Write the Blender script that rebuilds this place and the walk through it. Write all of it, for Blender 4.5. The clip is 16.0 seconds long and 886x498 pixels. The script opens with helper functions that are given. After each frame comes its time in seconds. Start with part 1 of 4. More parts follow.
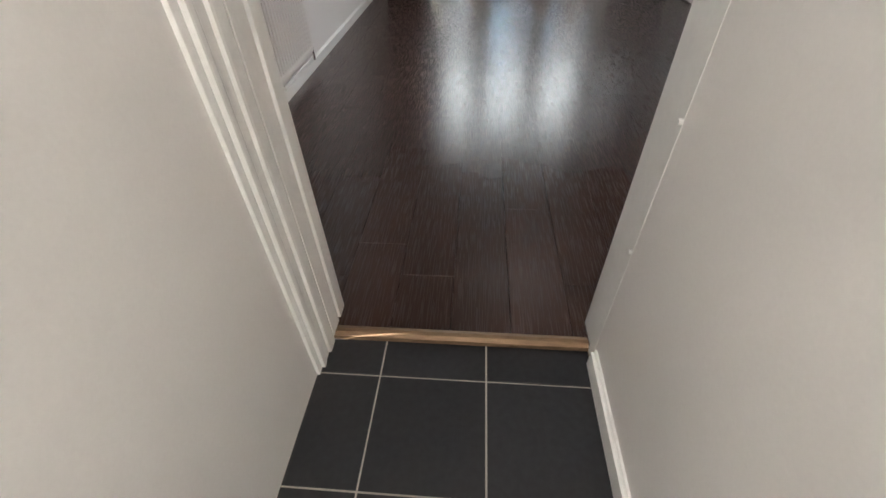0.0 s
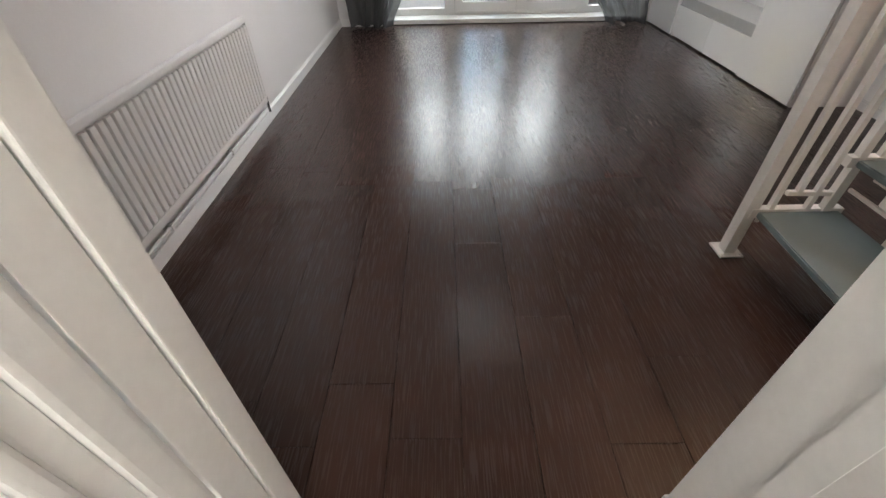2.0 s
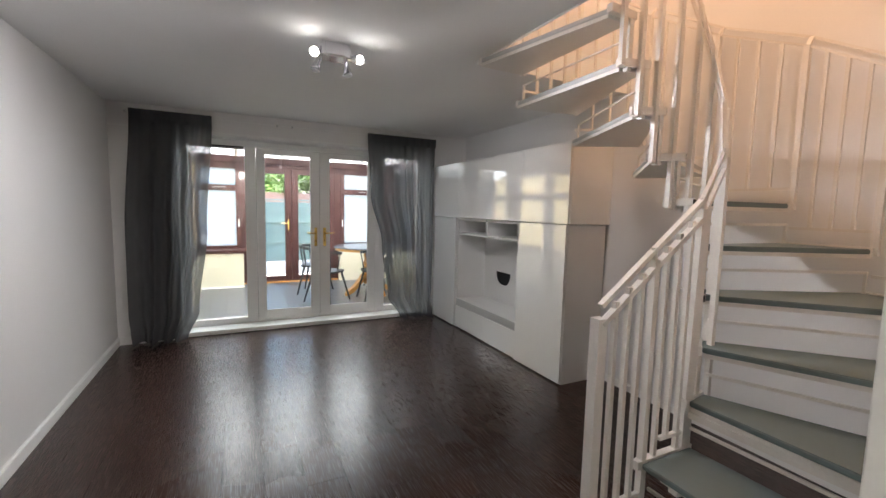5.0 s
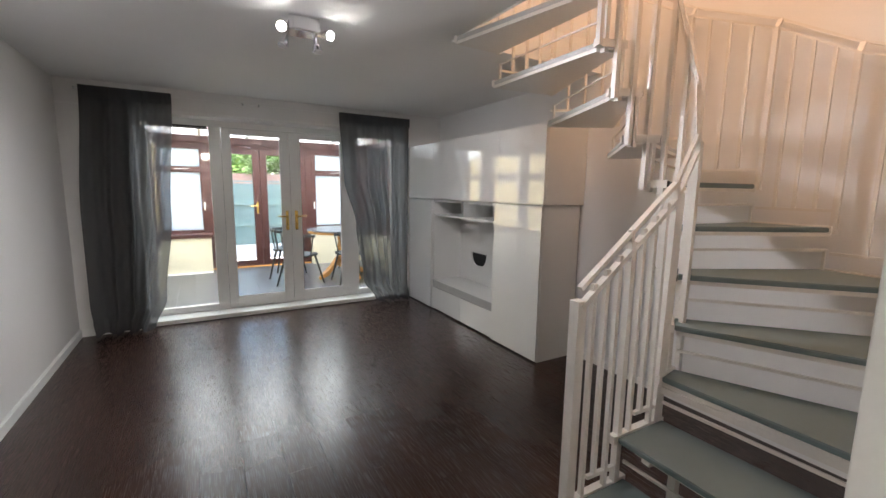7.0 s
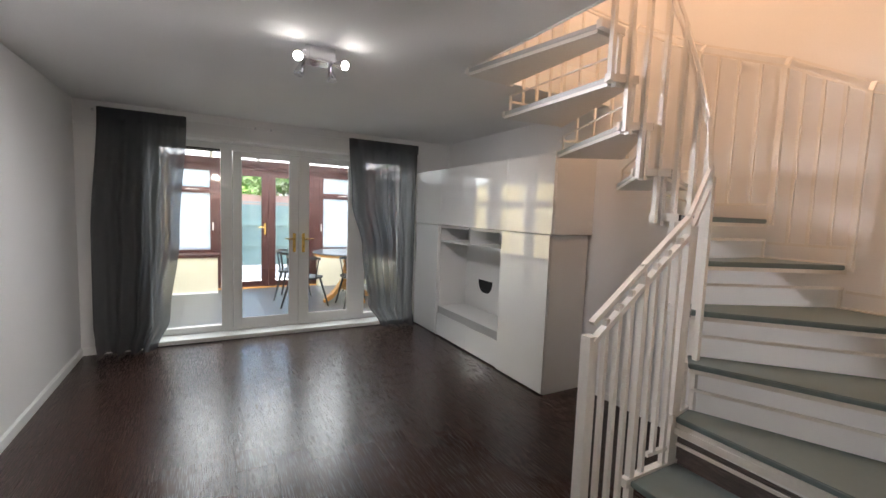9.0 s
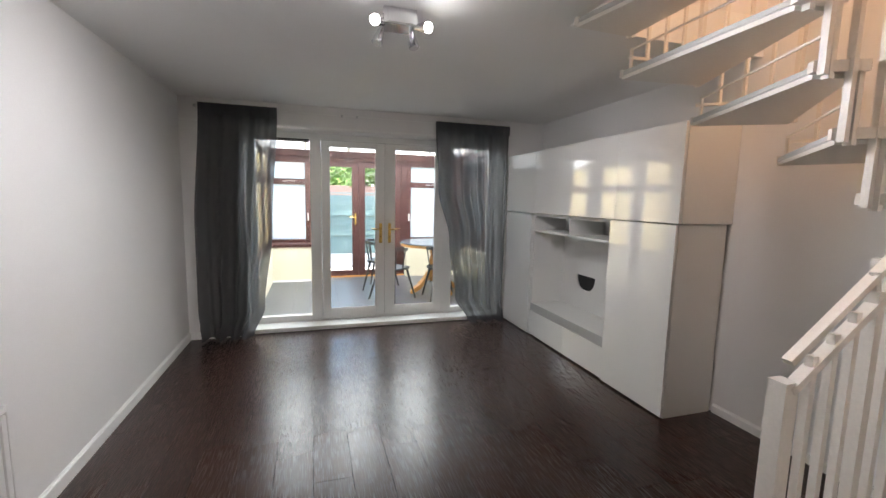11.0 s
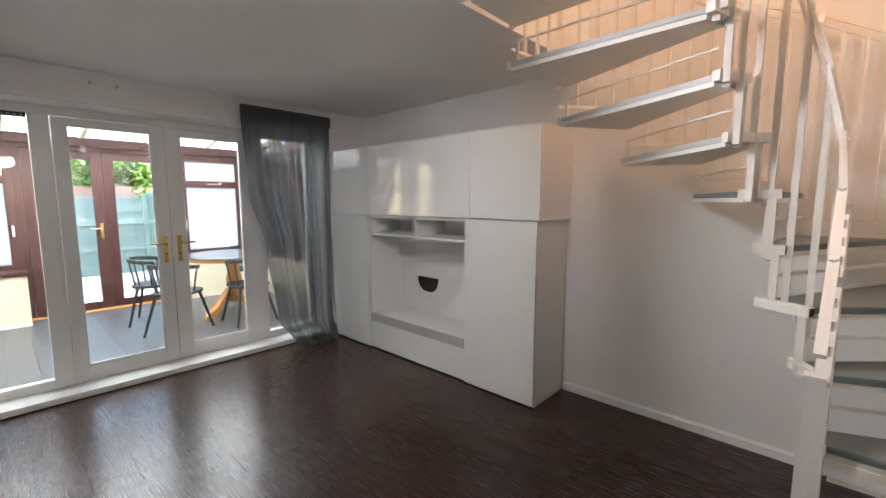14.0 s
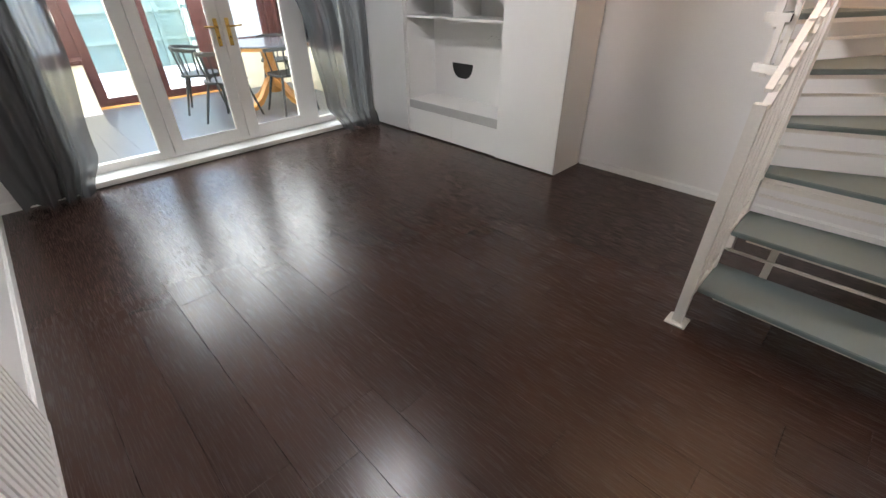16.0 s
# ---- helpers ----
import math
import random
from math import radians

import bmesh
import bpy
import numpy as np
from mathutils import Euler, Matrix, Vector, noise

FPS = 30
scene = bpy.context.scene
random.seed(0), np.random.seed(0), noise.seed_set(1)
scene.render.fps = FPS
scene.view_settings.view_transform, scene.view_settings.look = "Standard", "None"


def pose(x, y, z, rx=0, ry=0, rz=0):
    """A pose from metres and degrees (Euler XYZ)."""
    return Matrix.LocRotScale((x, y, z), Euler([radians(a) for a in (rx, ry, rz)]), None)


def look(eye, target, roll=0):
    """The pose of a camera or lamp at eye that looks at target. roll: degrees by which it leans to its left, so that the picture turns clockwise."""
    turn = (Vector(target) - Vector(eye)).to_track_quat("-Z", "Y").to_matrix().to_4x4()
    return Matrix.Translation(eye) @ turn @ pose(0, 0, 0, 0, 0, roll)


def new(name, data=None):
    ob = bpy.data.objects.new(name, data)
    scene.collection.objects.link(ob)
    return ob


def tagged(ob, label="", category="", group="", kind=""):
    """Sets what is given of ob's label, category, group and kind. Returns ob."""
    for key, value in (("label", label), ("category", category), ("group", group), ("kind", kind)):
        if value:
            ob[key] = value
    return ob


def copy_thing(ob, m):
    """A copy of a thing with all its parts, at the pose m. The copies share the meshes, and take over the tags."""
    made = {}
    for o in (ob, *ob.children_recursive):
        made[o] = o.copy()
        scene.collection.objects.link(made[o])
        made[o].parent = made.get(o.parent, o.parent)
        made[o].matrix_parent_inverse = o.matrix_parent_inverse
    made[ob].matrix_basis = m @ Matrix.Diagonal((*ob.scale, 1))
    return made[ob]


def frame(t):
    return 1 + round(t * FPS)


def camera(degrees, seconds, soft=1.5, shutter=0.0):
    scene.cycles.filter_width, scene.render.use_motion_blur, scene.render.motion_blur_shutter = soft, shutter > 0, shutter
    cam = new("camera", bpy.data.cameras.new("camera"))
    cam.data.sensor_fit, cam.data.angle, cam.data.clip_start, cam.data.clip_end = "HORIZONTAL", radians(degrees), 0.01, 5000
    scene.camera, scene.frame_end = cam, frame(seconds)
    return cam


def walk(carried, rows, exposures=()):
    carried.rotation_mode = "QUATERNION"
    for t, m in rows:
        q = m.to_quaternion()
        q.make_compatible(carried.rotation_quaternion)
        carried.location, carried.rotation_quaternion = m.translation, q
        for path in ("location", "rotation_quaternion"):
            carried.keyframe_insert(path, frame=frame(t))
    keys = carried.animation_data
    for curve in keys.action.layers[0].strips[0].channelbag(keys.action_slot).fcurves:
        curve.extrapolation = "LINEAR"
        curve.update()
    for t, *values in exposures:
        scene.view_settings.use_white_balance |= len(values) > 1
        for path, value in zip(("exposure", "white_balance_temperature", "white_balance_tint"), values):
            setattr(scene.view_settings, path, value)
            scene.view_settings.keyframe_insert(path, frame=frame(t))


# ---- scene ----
cam = camera(93.3, 16.0)
PATH = [
    (0, (0.077, -0.121, 1.087), (-0.061, 1.348, -0.264), -1.6),
    (0.5, (0.048, -0.067, 1.103), (-0.267, 1.393, -0.227), -5.0),
    (1, (0.079, 0.017, 1.109), (-0.304, 1.503, -0.173), -4.8),
    (1.5, (0.085, 0.129, 1.104), (-0.121, 1.654, -0.173), -3.8),
    (2, (-0.018, 0.402, 1.092), (-0.033, 1.926, -0.203), -1.2),
    (2.5, (-0.052, 0.525, 1.119), (0.049, 2.091, -0.122), 0.7),
    (3, (-0.054, 0.547, 1.163), (0.164, 2.218, 0.086), 1.8),
    (3.5, (-0.055, 0.56, 1.201), (0.304, 2.343, 0.368), 2.0),
    (4, (-0.038, 0.581, 1.272), (0.511, 2.421, 0.711), 1.4),
    (4.5, (-0.072, 0.575, 1.34), (0.676, 2.4, 1.007), 1.2),
    (5, (-0.071, 0.581, 1.383), (0.806, 2.368, 1.191), 1.3),
    (7.5, (-0.092, 0.617, 1.401), (0.894, 2.318, 1.035), 1.4),
    (8, (-0.145, 0.623, 1.278), (0.684, 2.269, 0.502), 2.4),
    (8.5, (-0.125, 0.637, 1.291), (0.719, 2.33, 0.642), 3.0),
    (9, (-0.088, 0.64, 1.419), (0.881, 2.381, 1.248), 2.1),
    (9.5, (-0.074, 0.64, 1.422), (0.76, 2.451, 1.264), 0.5),
    (12, (0.111, 1.284, 1.403), (0.665, 3.186, 1.132), 1.7),
    (12.5, (0.118, 1.357, 1.409), (0.862, 3.203, 1.204), 1.7),
    (13, (-0.05, 1.448, 1.416), (0.99, 3.143, 1.198), 1.1),
    (13.5, (-0.146, 1.526, 1.408), (1.144, 3.04, 1.198), 0.6),
    (14, (-0.206, 1.65, 1.412), (1.248, 3.004, 1.183), 0.0),
    (14.5, (-0.417, 1.546, 1.429), (1.125, 2.793, 1.169), 0.1),
    (15, (-0.622, 1.38, 1.471), (0.929, 2.582, 1.082), -0.9),
    (15.5, (-0.698, 1.336, 1.441), (0.708, 2.614, 0.815), 0.3),
    (16, (-0.756, 1.374, 1.369), (0.431, 2.573, 0.295), -0.5),
]
walk(cam, [(t, look(eye, target, roll)) for t, eye, target, roll in PATH],
     [(0, 2.93, 6800, 9), (1, 2.88, 6800, 9), (2, 3.26, 6800, 9), (3, 3.46, 6800, 9), (4, 3.20, 6800, 9), (5, 2.89, 6800, 9), (7.5, 2.89, 6800, 9), (8.2, 3.36, 6800, 9), (8.6, 3.31, 6800, 9), (9, 2.89, 6800, 9), (12, 3.07, 6800, 9), (14.5, 2.99, 6800, 9), (15.3, 3.04, 6800, 9), (16, 3.41, 6800, 9)])

# ---- world, sun, lamps ----
world = bpy.data.worlds.new("sky_world")
scene.world = world
world.use_nodes = True
wn = world.node_tree
sky = wn.nodes.new("ShaderNodeTexSky")
sky.sky_type = "NISHITA"
sky.sun_disc = False
sky.sun_elevation = radians(61)
sky.sun_rotation = radians(-96)
wn.links.new(sky.outputs[0], wn.nodes["Background"].inputs[0])
wn.nodes["Background"].inputs[1].default_value = 0.15


def lamp(name, kind, place, energy, colour, size=0.1, target=None):
    data = bpy.data.lights.new(name, kind)
    data.energy, data.color = energy, colour
    if kind == "SUN":
        data.angle = size
    elif kind == "AREA":
        data.size = size
    else:
        data.shadow_soft_size = size
    ob = new(name, data)
    ob.matrix_world = look(place, target) if target else Matrix.Translation(place)
    return ob


lamp("sun", "SUN", (-6, 8.4, 11), 3.8, (1.0, 0.95, 0.88), radians(0.6), (0, 9.0, 0))
# Added area lamp below the roof, boosts the daylight of sun and sky.
daylight = lamp("roof_daylight_fill", "AREA", (0.98, 7.2, 2.27), 22, (0.84, 0.93, 1.0), 3.3, (0.98, 6.75, 0))
daylight.data.shape, daylight.data.size_y = "RECTANGLE", 2.5
lamp("spot_bulb_light", "POINT", (0.27, 2.98, 2.04), 0.055, (0.90, 0.88, 1.0), 0.035)
lamp("spot_bulb_light", "POINT", (0.62, 2.98, 2.04), 0.055, (0.90, 0.88, 1.0), 0.035)
lamp("landing_light", "POINT", (0.35, 1.8, 3.45), 5.8, (1.0, 0.58, 0.36), 0.4)
lamp("landing_light", "POINT", (1.9, 1.7, 4.3), 5.8, (1.0, 0.63, 0.42), 0.3)
lamp("hall_light", "POINT", (0.04, -0.95, 2.1), 5.2, (1.0, 0.96, 0.94), 0.1)


# Beams of two lit spots, steered as fill; a third added for the cabinets.
for x, aim, power, cone in ((0.25, (-1.1, 3.2, 0.85), 10.5, 126), (0.62, (1.95, 1.0, 1.0), 13, 84), (0.62, (2.2, 4.2, 0.9), 7.5, 90)):
    beam = lamp("spot_fill_beam", "SPOT", (x, 2.97, 2.15), power, (0.93, 0.92, 1.0), 0.12, aim)
    beam.data.spot_size, beam.data.spot_blend = radians(cone), 1.0


# ---- materials ----
def material(name, colour, rough=0.6, metal=0.0, grain=0.0, scale=30, bump=0.0, stretch=(1, 1, 1),
             coat=0.0, blotch=0.0, blotch_scale=1.5, vary=0.0, spec=0.5, rough_vary=0.0):
    m = bpy.data.materials.new(name)
    m.use_nodes = True
    t = m.node_tree
    N, L = t.nodes, t.links
    p = N["Principled BSDF"]
    p.inputs["Roughness"].default_value = rough
    p.inputs["Metallic"].default_value = metal
    p.inputs["Coat Weight"].default_value = coat
    p.inputs["Coat Roughness"].default_value = 0.03
    p.inputs["Specular IOR Level"].default_value = spec
    co = N.new("ShaderNodeTexCoord")
    mp = N.new("ShaderNodeMapping")
    mp.inputs["Scale"].default_value = stretch
    geo = N.new("ShaderNodeNewGeometry")
    L.new(geo.outputs["Position"], mp.inputs["Vector"])
    fine = N.new("ShaderNodeTexNoise")
    fine.inputs["Scale"].default_value = scale
    fine.inputs["Detail"].default_value = 6
    L.new(mp.outputs[0], fine.inputs["Vector"])
    wide = N.new("ShaderNodeTexNoise")
    wide.inputs["Scale"].default_value = blotch_scale
    wide.inputs["Detail"].default_value = 3
    L.new(geo.outputs["Position"], wide.inputs["Vector"])

    def span(src, low, high):
        r = N.new("ShaderNodeMapRange")
        r.inputs[1].default_value, r.inputs[2].default_value = 0.3, 0.7
        r.inputs[3].default_value, r.inputs[4].default_value = low, high
        L.new(src, r.inputs[0])
        return r.outputs[0]

    value = N.new("ShaderNodeMath")
    value.operation = "MULTIPLY"
    L.new(span(fine.outputs[0], 1 - grain, 1 + grain), value.inputs[0])
    L.new(span(wide.outputs[0], 1 - blotch, 1 + blotch), value.inputs[1])
    src = value.outputs[0]
    if vary:
        info = N.new("ShaderNodeObjectInfo")
        r = N.new("ShaderNodeMapRange")
        r.inputs[3].default_value, r.inputs[4].default_value = 1 - vary, 1 + vary
        L.new(info.outputs["Random"], r.inputs[0])
        mul = N.new("ShaderNodeMath")
        mul.operation = "MULTIPLY"
        L.new(src, mul.inputs[0])
        L.new(r.outputs[0], mul.inputs[1])
        src = mul.outputs[0]
    sc = N.new("ShaderNodeVectorMath")
    sc.operation = "SCALE"
    sc.inputs[0].default_value = colour[:3]
    L.new(src, sc.inputs["Scale"])
    L.new(sc.outputs[0], p.inputs["Base Color"])
    if rough_vary:
        L.new(span(fine.outputs[0], rough - rough_vary, rough + rough_vary), p.inputs["Roughness"])
    if bump:
        b = N.new("ShaderNodeBump")
        b.inputs["Strength"].default_value = 1.0
        b.inputs["Distance"].default_value = bump
        L.new(fine.outputs[0], b.inputs["Height"])
        L.new(b.outputs[0], p.inputs["Normal"])
    return m


def laminate(name, colour):
    """Dark embossed laminate: long grain with cathedral swirls, satin gloss."""
    m = material(name, colour, rough=0.2, vary=0.12, blotch=0.1, spec=0.38)
    t = m.node_tree
    N, L = t.nodes, t.links
    p = N["Principled BSDF"]
    geo = N.new("ShaderNodeNewGeometry")
    info = N.new("ShaderNodeObjectInfo")
    off = N.new("ShaderNodeVectorMath")
    off.operation = "SCALE"
    off.inputs[0].default_value = (3.1, 7.7, 0)
    L.new(info.outputs["Random"], off.inputs["Scale"])
    add = N.new("ShaderNodeVectorMath")
    L.new(geo.outputs["Position"], add.inputs[0])
    L.new(off.outputs[0], add.inputs[1])
    mp = N.new("ShaderNodeMapping")
    mp.inputs["Scale"].default_value = (1, 0.09, 1)
    L.new(add.outputs[0], mp.inputs["Vector"])
    warp = N.new("ShaderNodeTexNoise")
    warp.inputs["Scale"].default_value = 5
    warp.inputs["Detail"].default_value = 1
    L.new(mp.outputs[0], warp.inputs["Vector"])
    ring = N.new("ShaderNodeMath")
    ring.operation = "MULTIPLY"
    ring.inputs[1].default_value = 70
    L.new(warp.outputs[0], ring.inputs[0])
    wave = N.new("ShaderNodeMath")
    wave.operation = "SINE"
    L.new(ring.outputs[0], wave.inputs[0])
    mp2 = N.new("ShaderNodeMapping")
    mp2.inputs["Scale"].default_value = (1, 0.03, 1)
    L.new(add.outputs[0], mp2.inputs["Vector"])
    fib = N.new("ShaderNodeTexNoise")
    fib.inputs["Scale"].default_value = 260
    fib.inputs["Detail"].default_value = 3
    L.new(mp2.outputs[0], fib.inputs["Vector"])
    mix = N.new("ShaderNodeMath")
    mix.operation = "MULTIPLY_ADD"
    mix.inputs[1].default_value = 0.30
    L.new(wave.outputs[0], mix.inputs[0])
    L.new(fib.outputs[0], mix.inputs[2])
    slow = N.new("ShaderNodeTexNoise")
    slow.inputs["Scale"].default_value = 3.0
    slow.inputs["Detail"].default_value = 2
    L.new(add.outputs[0], slow.inputs["Vector"])
    mask = N.new("ShaderNodeMapRange")
    mask.inputs[1].default_value, mask.inputs[2].default_value = 0.3, 0.7
    mask.inputs[3].default_value, mask.inputs[4].default_value = 0.15, 0.5
    L.new(slow.outputs[0], mask.inputs[0])
    b = N.new("ShaderNodeBump")
    b.inputs["Distance"].default_value = 0.0003
    L.new(mask.outputs[0], b.inputs["Strength"])
    L.new(mix.outputs[0], b.inputs["Height"])
    L.new(b.outputs[0], p.inputs["Normal"])
    r = N.new("ShaderNodeMapRange")
    r.inputs[3].default_value, r.inputs[4].default_value = 0.23, 0.31
    L.new(fib.outputs[0], r.inputs[0])
    L.new(r.outputs[0], p.inputs["Roughness"])
    return m


def glass(name, opal=(0.9, 0.92, 0.92), tint=(1, 1, 1), haze=0.0):
    """Thin pane: clear, with a Fresnel gloss; haze adds a frosted layer."""
    m = bpy.data.materials.new(name)
    m.use_nodes = True
    t = m.node_tree
    N, L = t.nodes, t.links
    N.remove(N["Principled BSDF"])
    tr = N.new("ShaderNodeBsdfTransparent")
    tr.inputs[0].default_value = (*tint, 1)
    gl = N.new("ShaderNodeBsdfGlossy")
    gl.inputs["Roughness"].default_value = 0.01
    fr = N.new("ShaderNodeFresnel")
    fr.inputs[0].default_value = 1.4
    mix = N.new("ShaderNodeMixShader")
    L.new(fr.outputs[0], mix.inputs[0])
    src = tr.outputs[0]
    if haze:
        tl = N.new("ShaderNodeBsdfTranslucent")
        tl.inputs[0].default_value = (*opal, 1)
        mh = N.new("ShaderNodeMixShader")
        mh.inputs[0].default_value = haze
        L.new(tr.outputs[0], mh.inputs[1])
        L.new(tl.outputs[0], mh.inputs[2])
        src = mh.outputs[0]
    L.new(src, mix.inputs[1])
    L.new(gl.outputs[0], mix.inputs[2])
    L.new(mix.outputs[0], N["Material Output"].inputs[0])
    return m


def sheer(name, colour, clear):
    """Thin woven fabric that lets part of the light straight through."""
    m = bpy.data.materials.new(name)
    m.use_nodes = True
    t = m.node_tree
    N, L = t.nodes, t.links
    N.remove(N["Principled BSDF"])
    geo = N.new("ShaderNodeNewGeometry")
    mp = N.new("ShaderNodeMapping")
    mp.inputs["Scale"].default_value = (1, 1, 0.25)
    L.new(geo.outputs["Position"], mp.inputs["Vector"])
    no = N.new("ShaderNodeTexNoise")
    no.inputs["Scale"].default_value = 160
    L.new(mp.outputs[0], no.inputs["Vector"])
    r = N.new("ShaderNodeMapRange")
    r.inputs[1].default_value, r.inputs[2].default_value = 0.3, 0.7
    r.inputs[3].default_value, r.inputs[4].default_value = clear * 0.92, clear * 1.08
    L.new(no.outputs[0], r.inputs[0])
    di = N.new("ShaderNodeBsdfDiffuse")
    di.inputs[0].default_value = (*colour, 1)
    tl = N.new("ShaderNodeBsdfTranslucent")
    tl.inputs[0].default_value = (*colour, 1)
    a = N.new("ShaderNodeMixShader")
    a.inputs[0].default_value = 0.5
    L.new(di.outputs[0], a.inputs[1])
    L.new(tl.outputs[0], a.inputs[2])
    tr = N.new("ShaderNodeBsdfTransparent")
    mix = N.new("ShaderNodeMixShader")
    L.new(r.outputs[0], mix.inputs[0])
    L.new(a.outputs[0], mix.inputs[1])
    L.new(tr.outputs[0], mix.inputs[2])
    L.new(mix.outputs[0], N["Material Output"].inputs[0])
    return m


def glow(name, colour, strength):
    m = bpy.data.materials.new(name)
    m.use_nodes = True
    p = m.node_tree.nodes["Principled BSDF"]
    p.inputs["Emission Color"].default_value = (*colour, 1)
    p.inputs["Emission Strength"].default_value = strength
    return m


SILK = material("silk_wall_paint", (0.79, 0.775, 0.755), 0.33, grain=0.015, scale=160, bump=0.0002, blotch=0.02, blotch_scale=2.5)
WALL = material("wall_paint", (0.79, 0.78, 0.765), 0.55, grain=0.015, scale=160, bump=0.00022, blotch=0.02)
CEIL = material("ceiling_paint", (0.80, 0.80, 0.79), 0.8, grain=0.02, scale=120, bump=0.0008, blotch=0.02)
TRIM = material("white_gloss_paint", (0.83, 0.83, 0.81), 0.3, grain=0.02, scale=60, bump=0.0008, blotch=0.03)
UPVC = material("white_upvc", (0.80, 0.80, 0.78), 0.25, grain=0.01, scale=40, blotch=0.015)
PLANK = laminate("dark_laminate", (0.042, 0.0215, 0.0160))
JOINT = material("dark_joint", (0.008, 0.006, 0.005), 0.7)
TILE = material("black_slate_tile", (0.017, 0.017, 0.020), 0.42, grain=0.2, scale=50, bump=0.0008, vary=0.12)
GROUT = material("grey_grout", (0.42, 0.38, 0.33), 0.9, grain=0.1, scale=200)
BRASS = material("worn_gilt_strip", (0.22, 0.14, 0.08), 0.42, metal=0.45, grain=0.2, scale=60, stretch=(0.3, 3, 1))
GILT = material("polished_brass", (0.80, 0.55, 0.17), 0.22, metal=1.0, grain=0.05)
CHROME = material("chrome", (0.75, 0.75, 0.77), 0.12, metal=1.0)
GLOSSW = material("white_high_gloss_front", (0.80, 0.80, 0.78), 0.03, coat=1.0, blotch=0.01)
CARC = material("white_melamine", (0.76, 0.755, 0.735), 0.4, grain=0.01, scale=80)
GREY = material("grey_shade_and_fittings", (0.40, 0.40, 0.39), 0.35, grain=0.02)
# Near-black for dark fittings and for shade put in as colour.
DARK = material("dark_shade_and_fittings", (0.02, 0.02, 0.02), 0.8)
RAD = material("radiator_enamel", (0.76, 0.75, 0.73), 0.32, grain=0.015, scale=50, blotch=0.02)
STEEL = material("cream_painted_steel", (0.74, 0.71, 0.66), 0.38, grain=0.03, scale=90, bump=0.0005, blotch=0.03)
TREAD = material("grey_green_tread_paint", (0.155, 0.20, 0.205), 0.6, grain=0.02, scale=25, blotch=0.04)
# Paler board colour for the upper treads.
TREADW = material("pale_upper_tread", (0.48, 0.48, 0.465), 0.5, grain=0.03, scale=90, blotch=0.04)
MAHOG = material("mahogany_foil_frame", (0.048, 0.015, 0.013), 0.4, grain=0.25, scale=30, stretch=(3, 3, 0.4), blotch=0.1)
PINE = material("honey_pine", (0.55, 0.27, 0.075), 0.38, grain=0.15, scale=25, stretch=(3, 3, 0.3), blotch=0.08)
CHAIR = material("charcoal_paint", (0.02, 0.024, 0.026), 0.5, grain=0.08, scale=60)
TOPM = material("slate_table_top", (0.055, 0.06, 0.07), 0.22, grain=0.1, scale=40)
FENCE = material("sage_fence_paint", (0.19, 0.27, 0.245), 0.8, grain=0.1, scale=18, stretch=(0.4, 1, 3), blotch=0.08, vary=0.06)
PAVE = material("pale_paving", (0.50, 0.47, 0.44), 0.85, grain=0.1, scale=40, blotch=0.1, vary=0.06)
GROUND = material("garden_soil", (0.20, 0.18, 0.15), 0.95, grain=0.2, scale=14, blotch=0.2)
GRAVEL = material("blue_grey_slate", (0.12, 0.14, 0.17), 0.8, grain=0.3, scale=50)
LEAF = material("hedge_leaf", (0.15, 0.28, 0.05), 0.5, grain=0.3, scale=9, blotch=0.3)
BARK = material("bark", (0.12, 0.085, 0.06), 0.9, grain=0.3, scale=20)
BRICK = material("pinkish_brick", (0.42, 0.25, 0.20), 0.85, grain=0.15, scale=30, vary=0.15)
MORTAR = material("mortar", (0.45, 0.42, 0.38), 0.95, grain=0.1)
CONSF = material("grey_blue_laminate", (0.060, 0.064, 0.074), 0.34, grain=0.10, scale=40, stretch=(3, 0.15, 1), blotch=0.06, vary=0.08, spec=0.7)
GLASS = glass("clear_pane")
OPALSIDE = glass("warm_opal_side_pane", (0.95, 0.87, 0.64), haze=1.0)
FROST = glass("frosted_pane", haze=1.0)
POLY = glass("opal_polycarbonate_roof", haze=1.0)
VOILE = sheer("grey_voile", (0.118, 0.12, 0.125), 0.17)
CREAM = material("cream_dwarf_wall_paint", (0.60, 0.57, 0.45), 0.6, grain=0.02, scale=120, bump=0.0004, blotch=0.04)
BULB = glow("lit_bulb", (1.0, 0.98, 0.96), 9)


# ---- builders ----
def bx(bm, x0, x1, y0, y1, z0, z1, bevel=0.0):
    r = bmesh.ops.create_cube(bm, size=1.0)
    for v in r["verts"]:
        v.co = Vector(((x0 + x1) / 2 + v.co.x * (x1 - x0), (y0 + y1) / 2 + v.co.y * (y1 - y0), (z0 + z1) / 2 + v.co.z * (z1 - z0)))
    if bevel:
        edges = {e for v in r["verts"] for e in v.link_edges}
        bmesh.ops.bevel(bm, geom=list(edges), offset=bevel, segments=2, affect="EDGES", profile=0.7)
    return bm


def rod(bm, a, b, r, sides=10, r2=None):
    a, b = Vector(a), Vector(b)
    d = b - a
    res = bmesh.ops.create_cone(bm, cap_ends=True, segments=sides, radius1=r, radius2=r if r2 is None else r2, depth=d.length)
    m = Matrix.Translation((a + b) / 2) @ d.to_track_quat("Z", "Y").to_matrix().to_4x4()
    bmesh.ops.transform(bm, matrix=m, verts=res["verts"])
    return bm


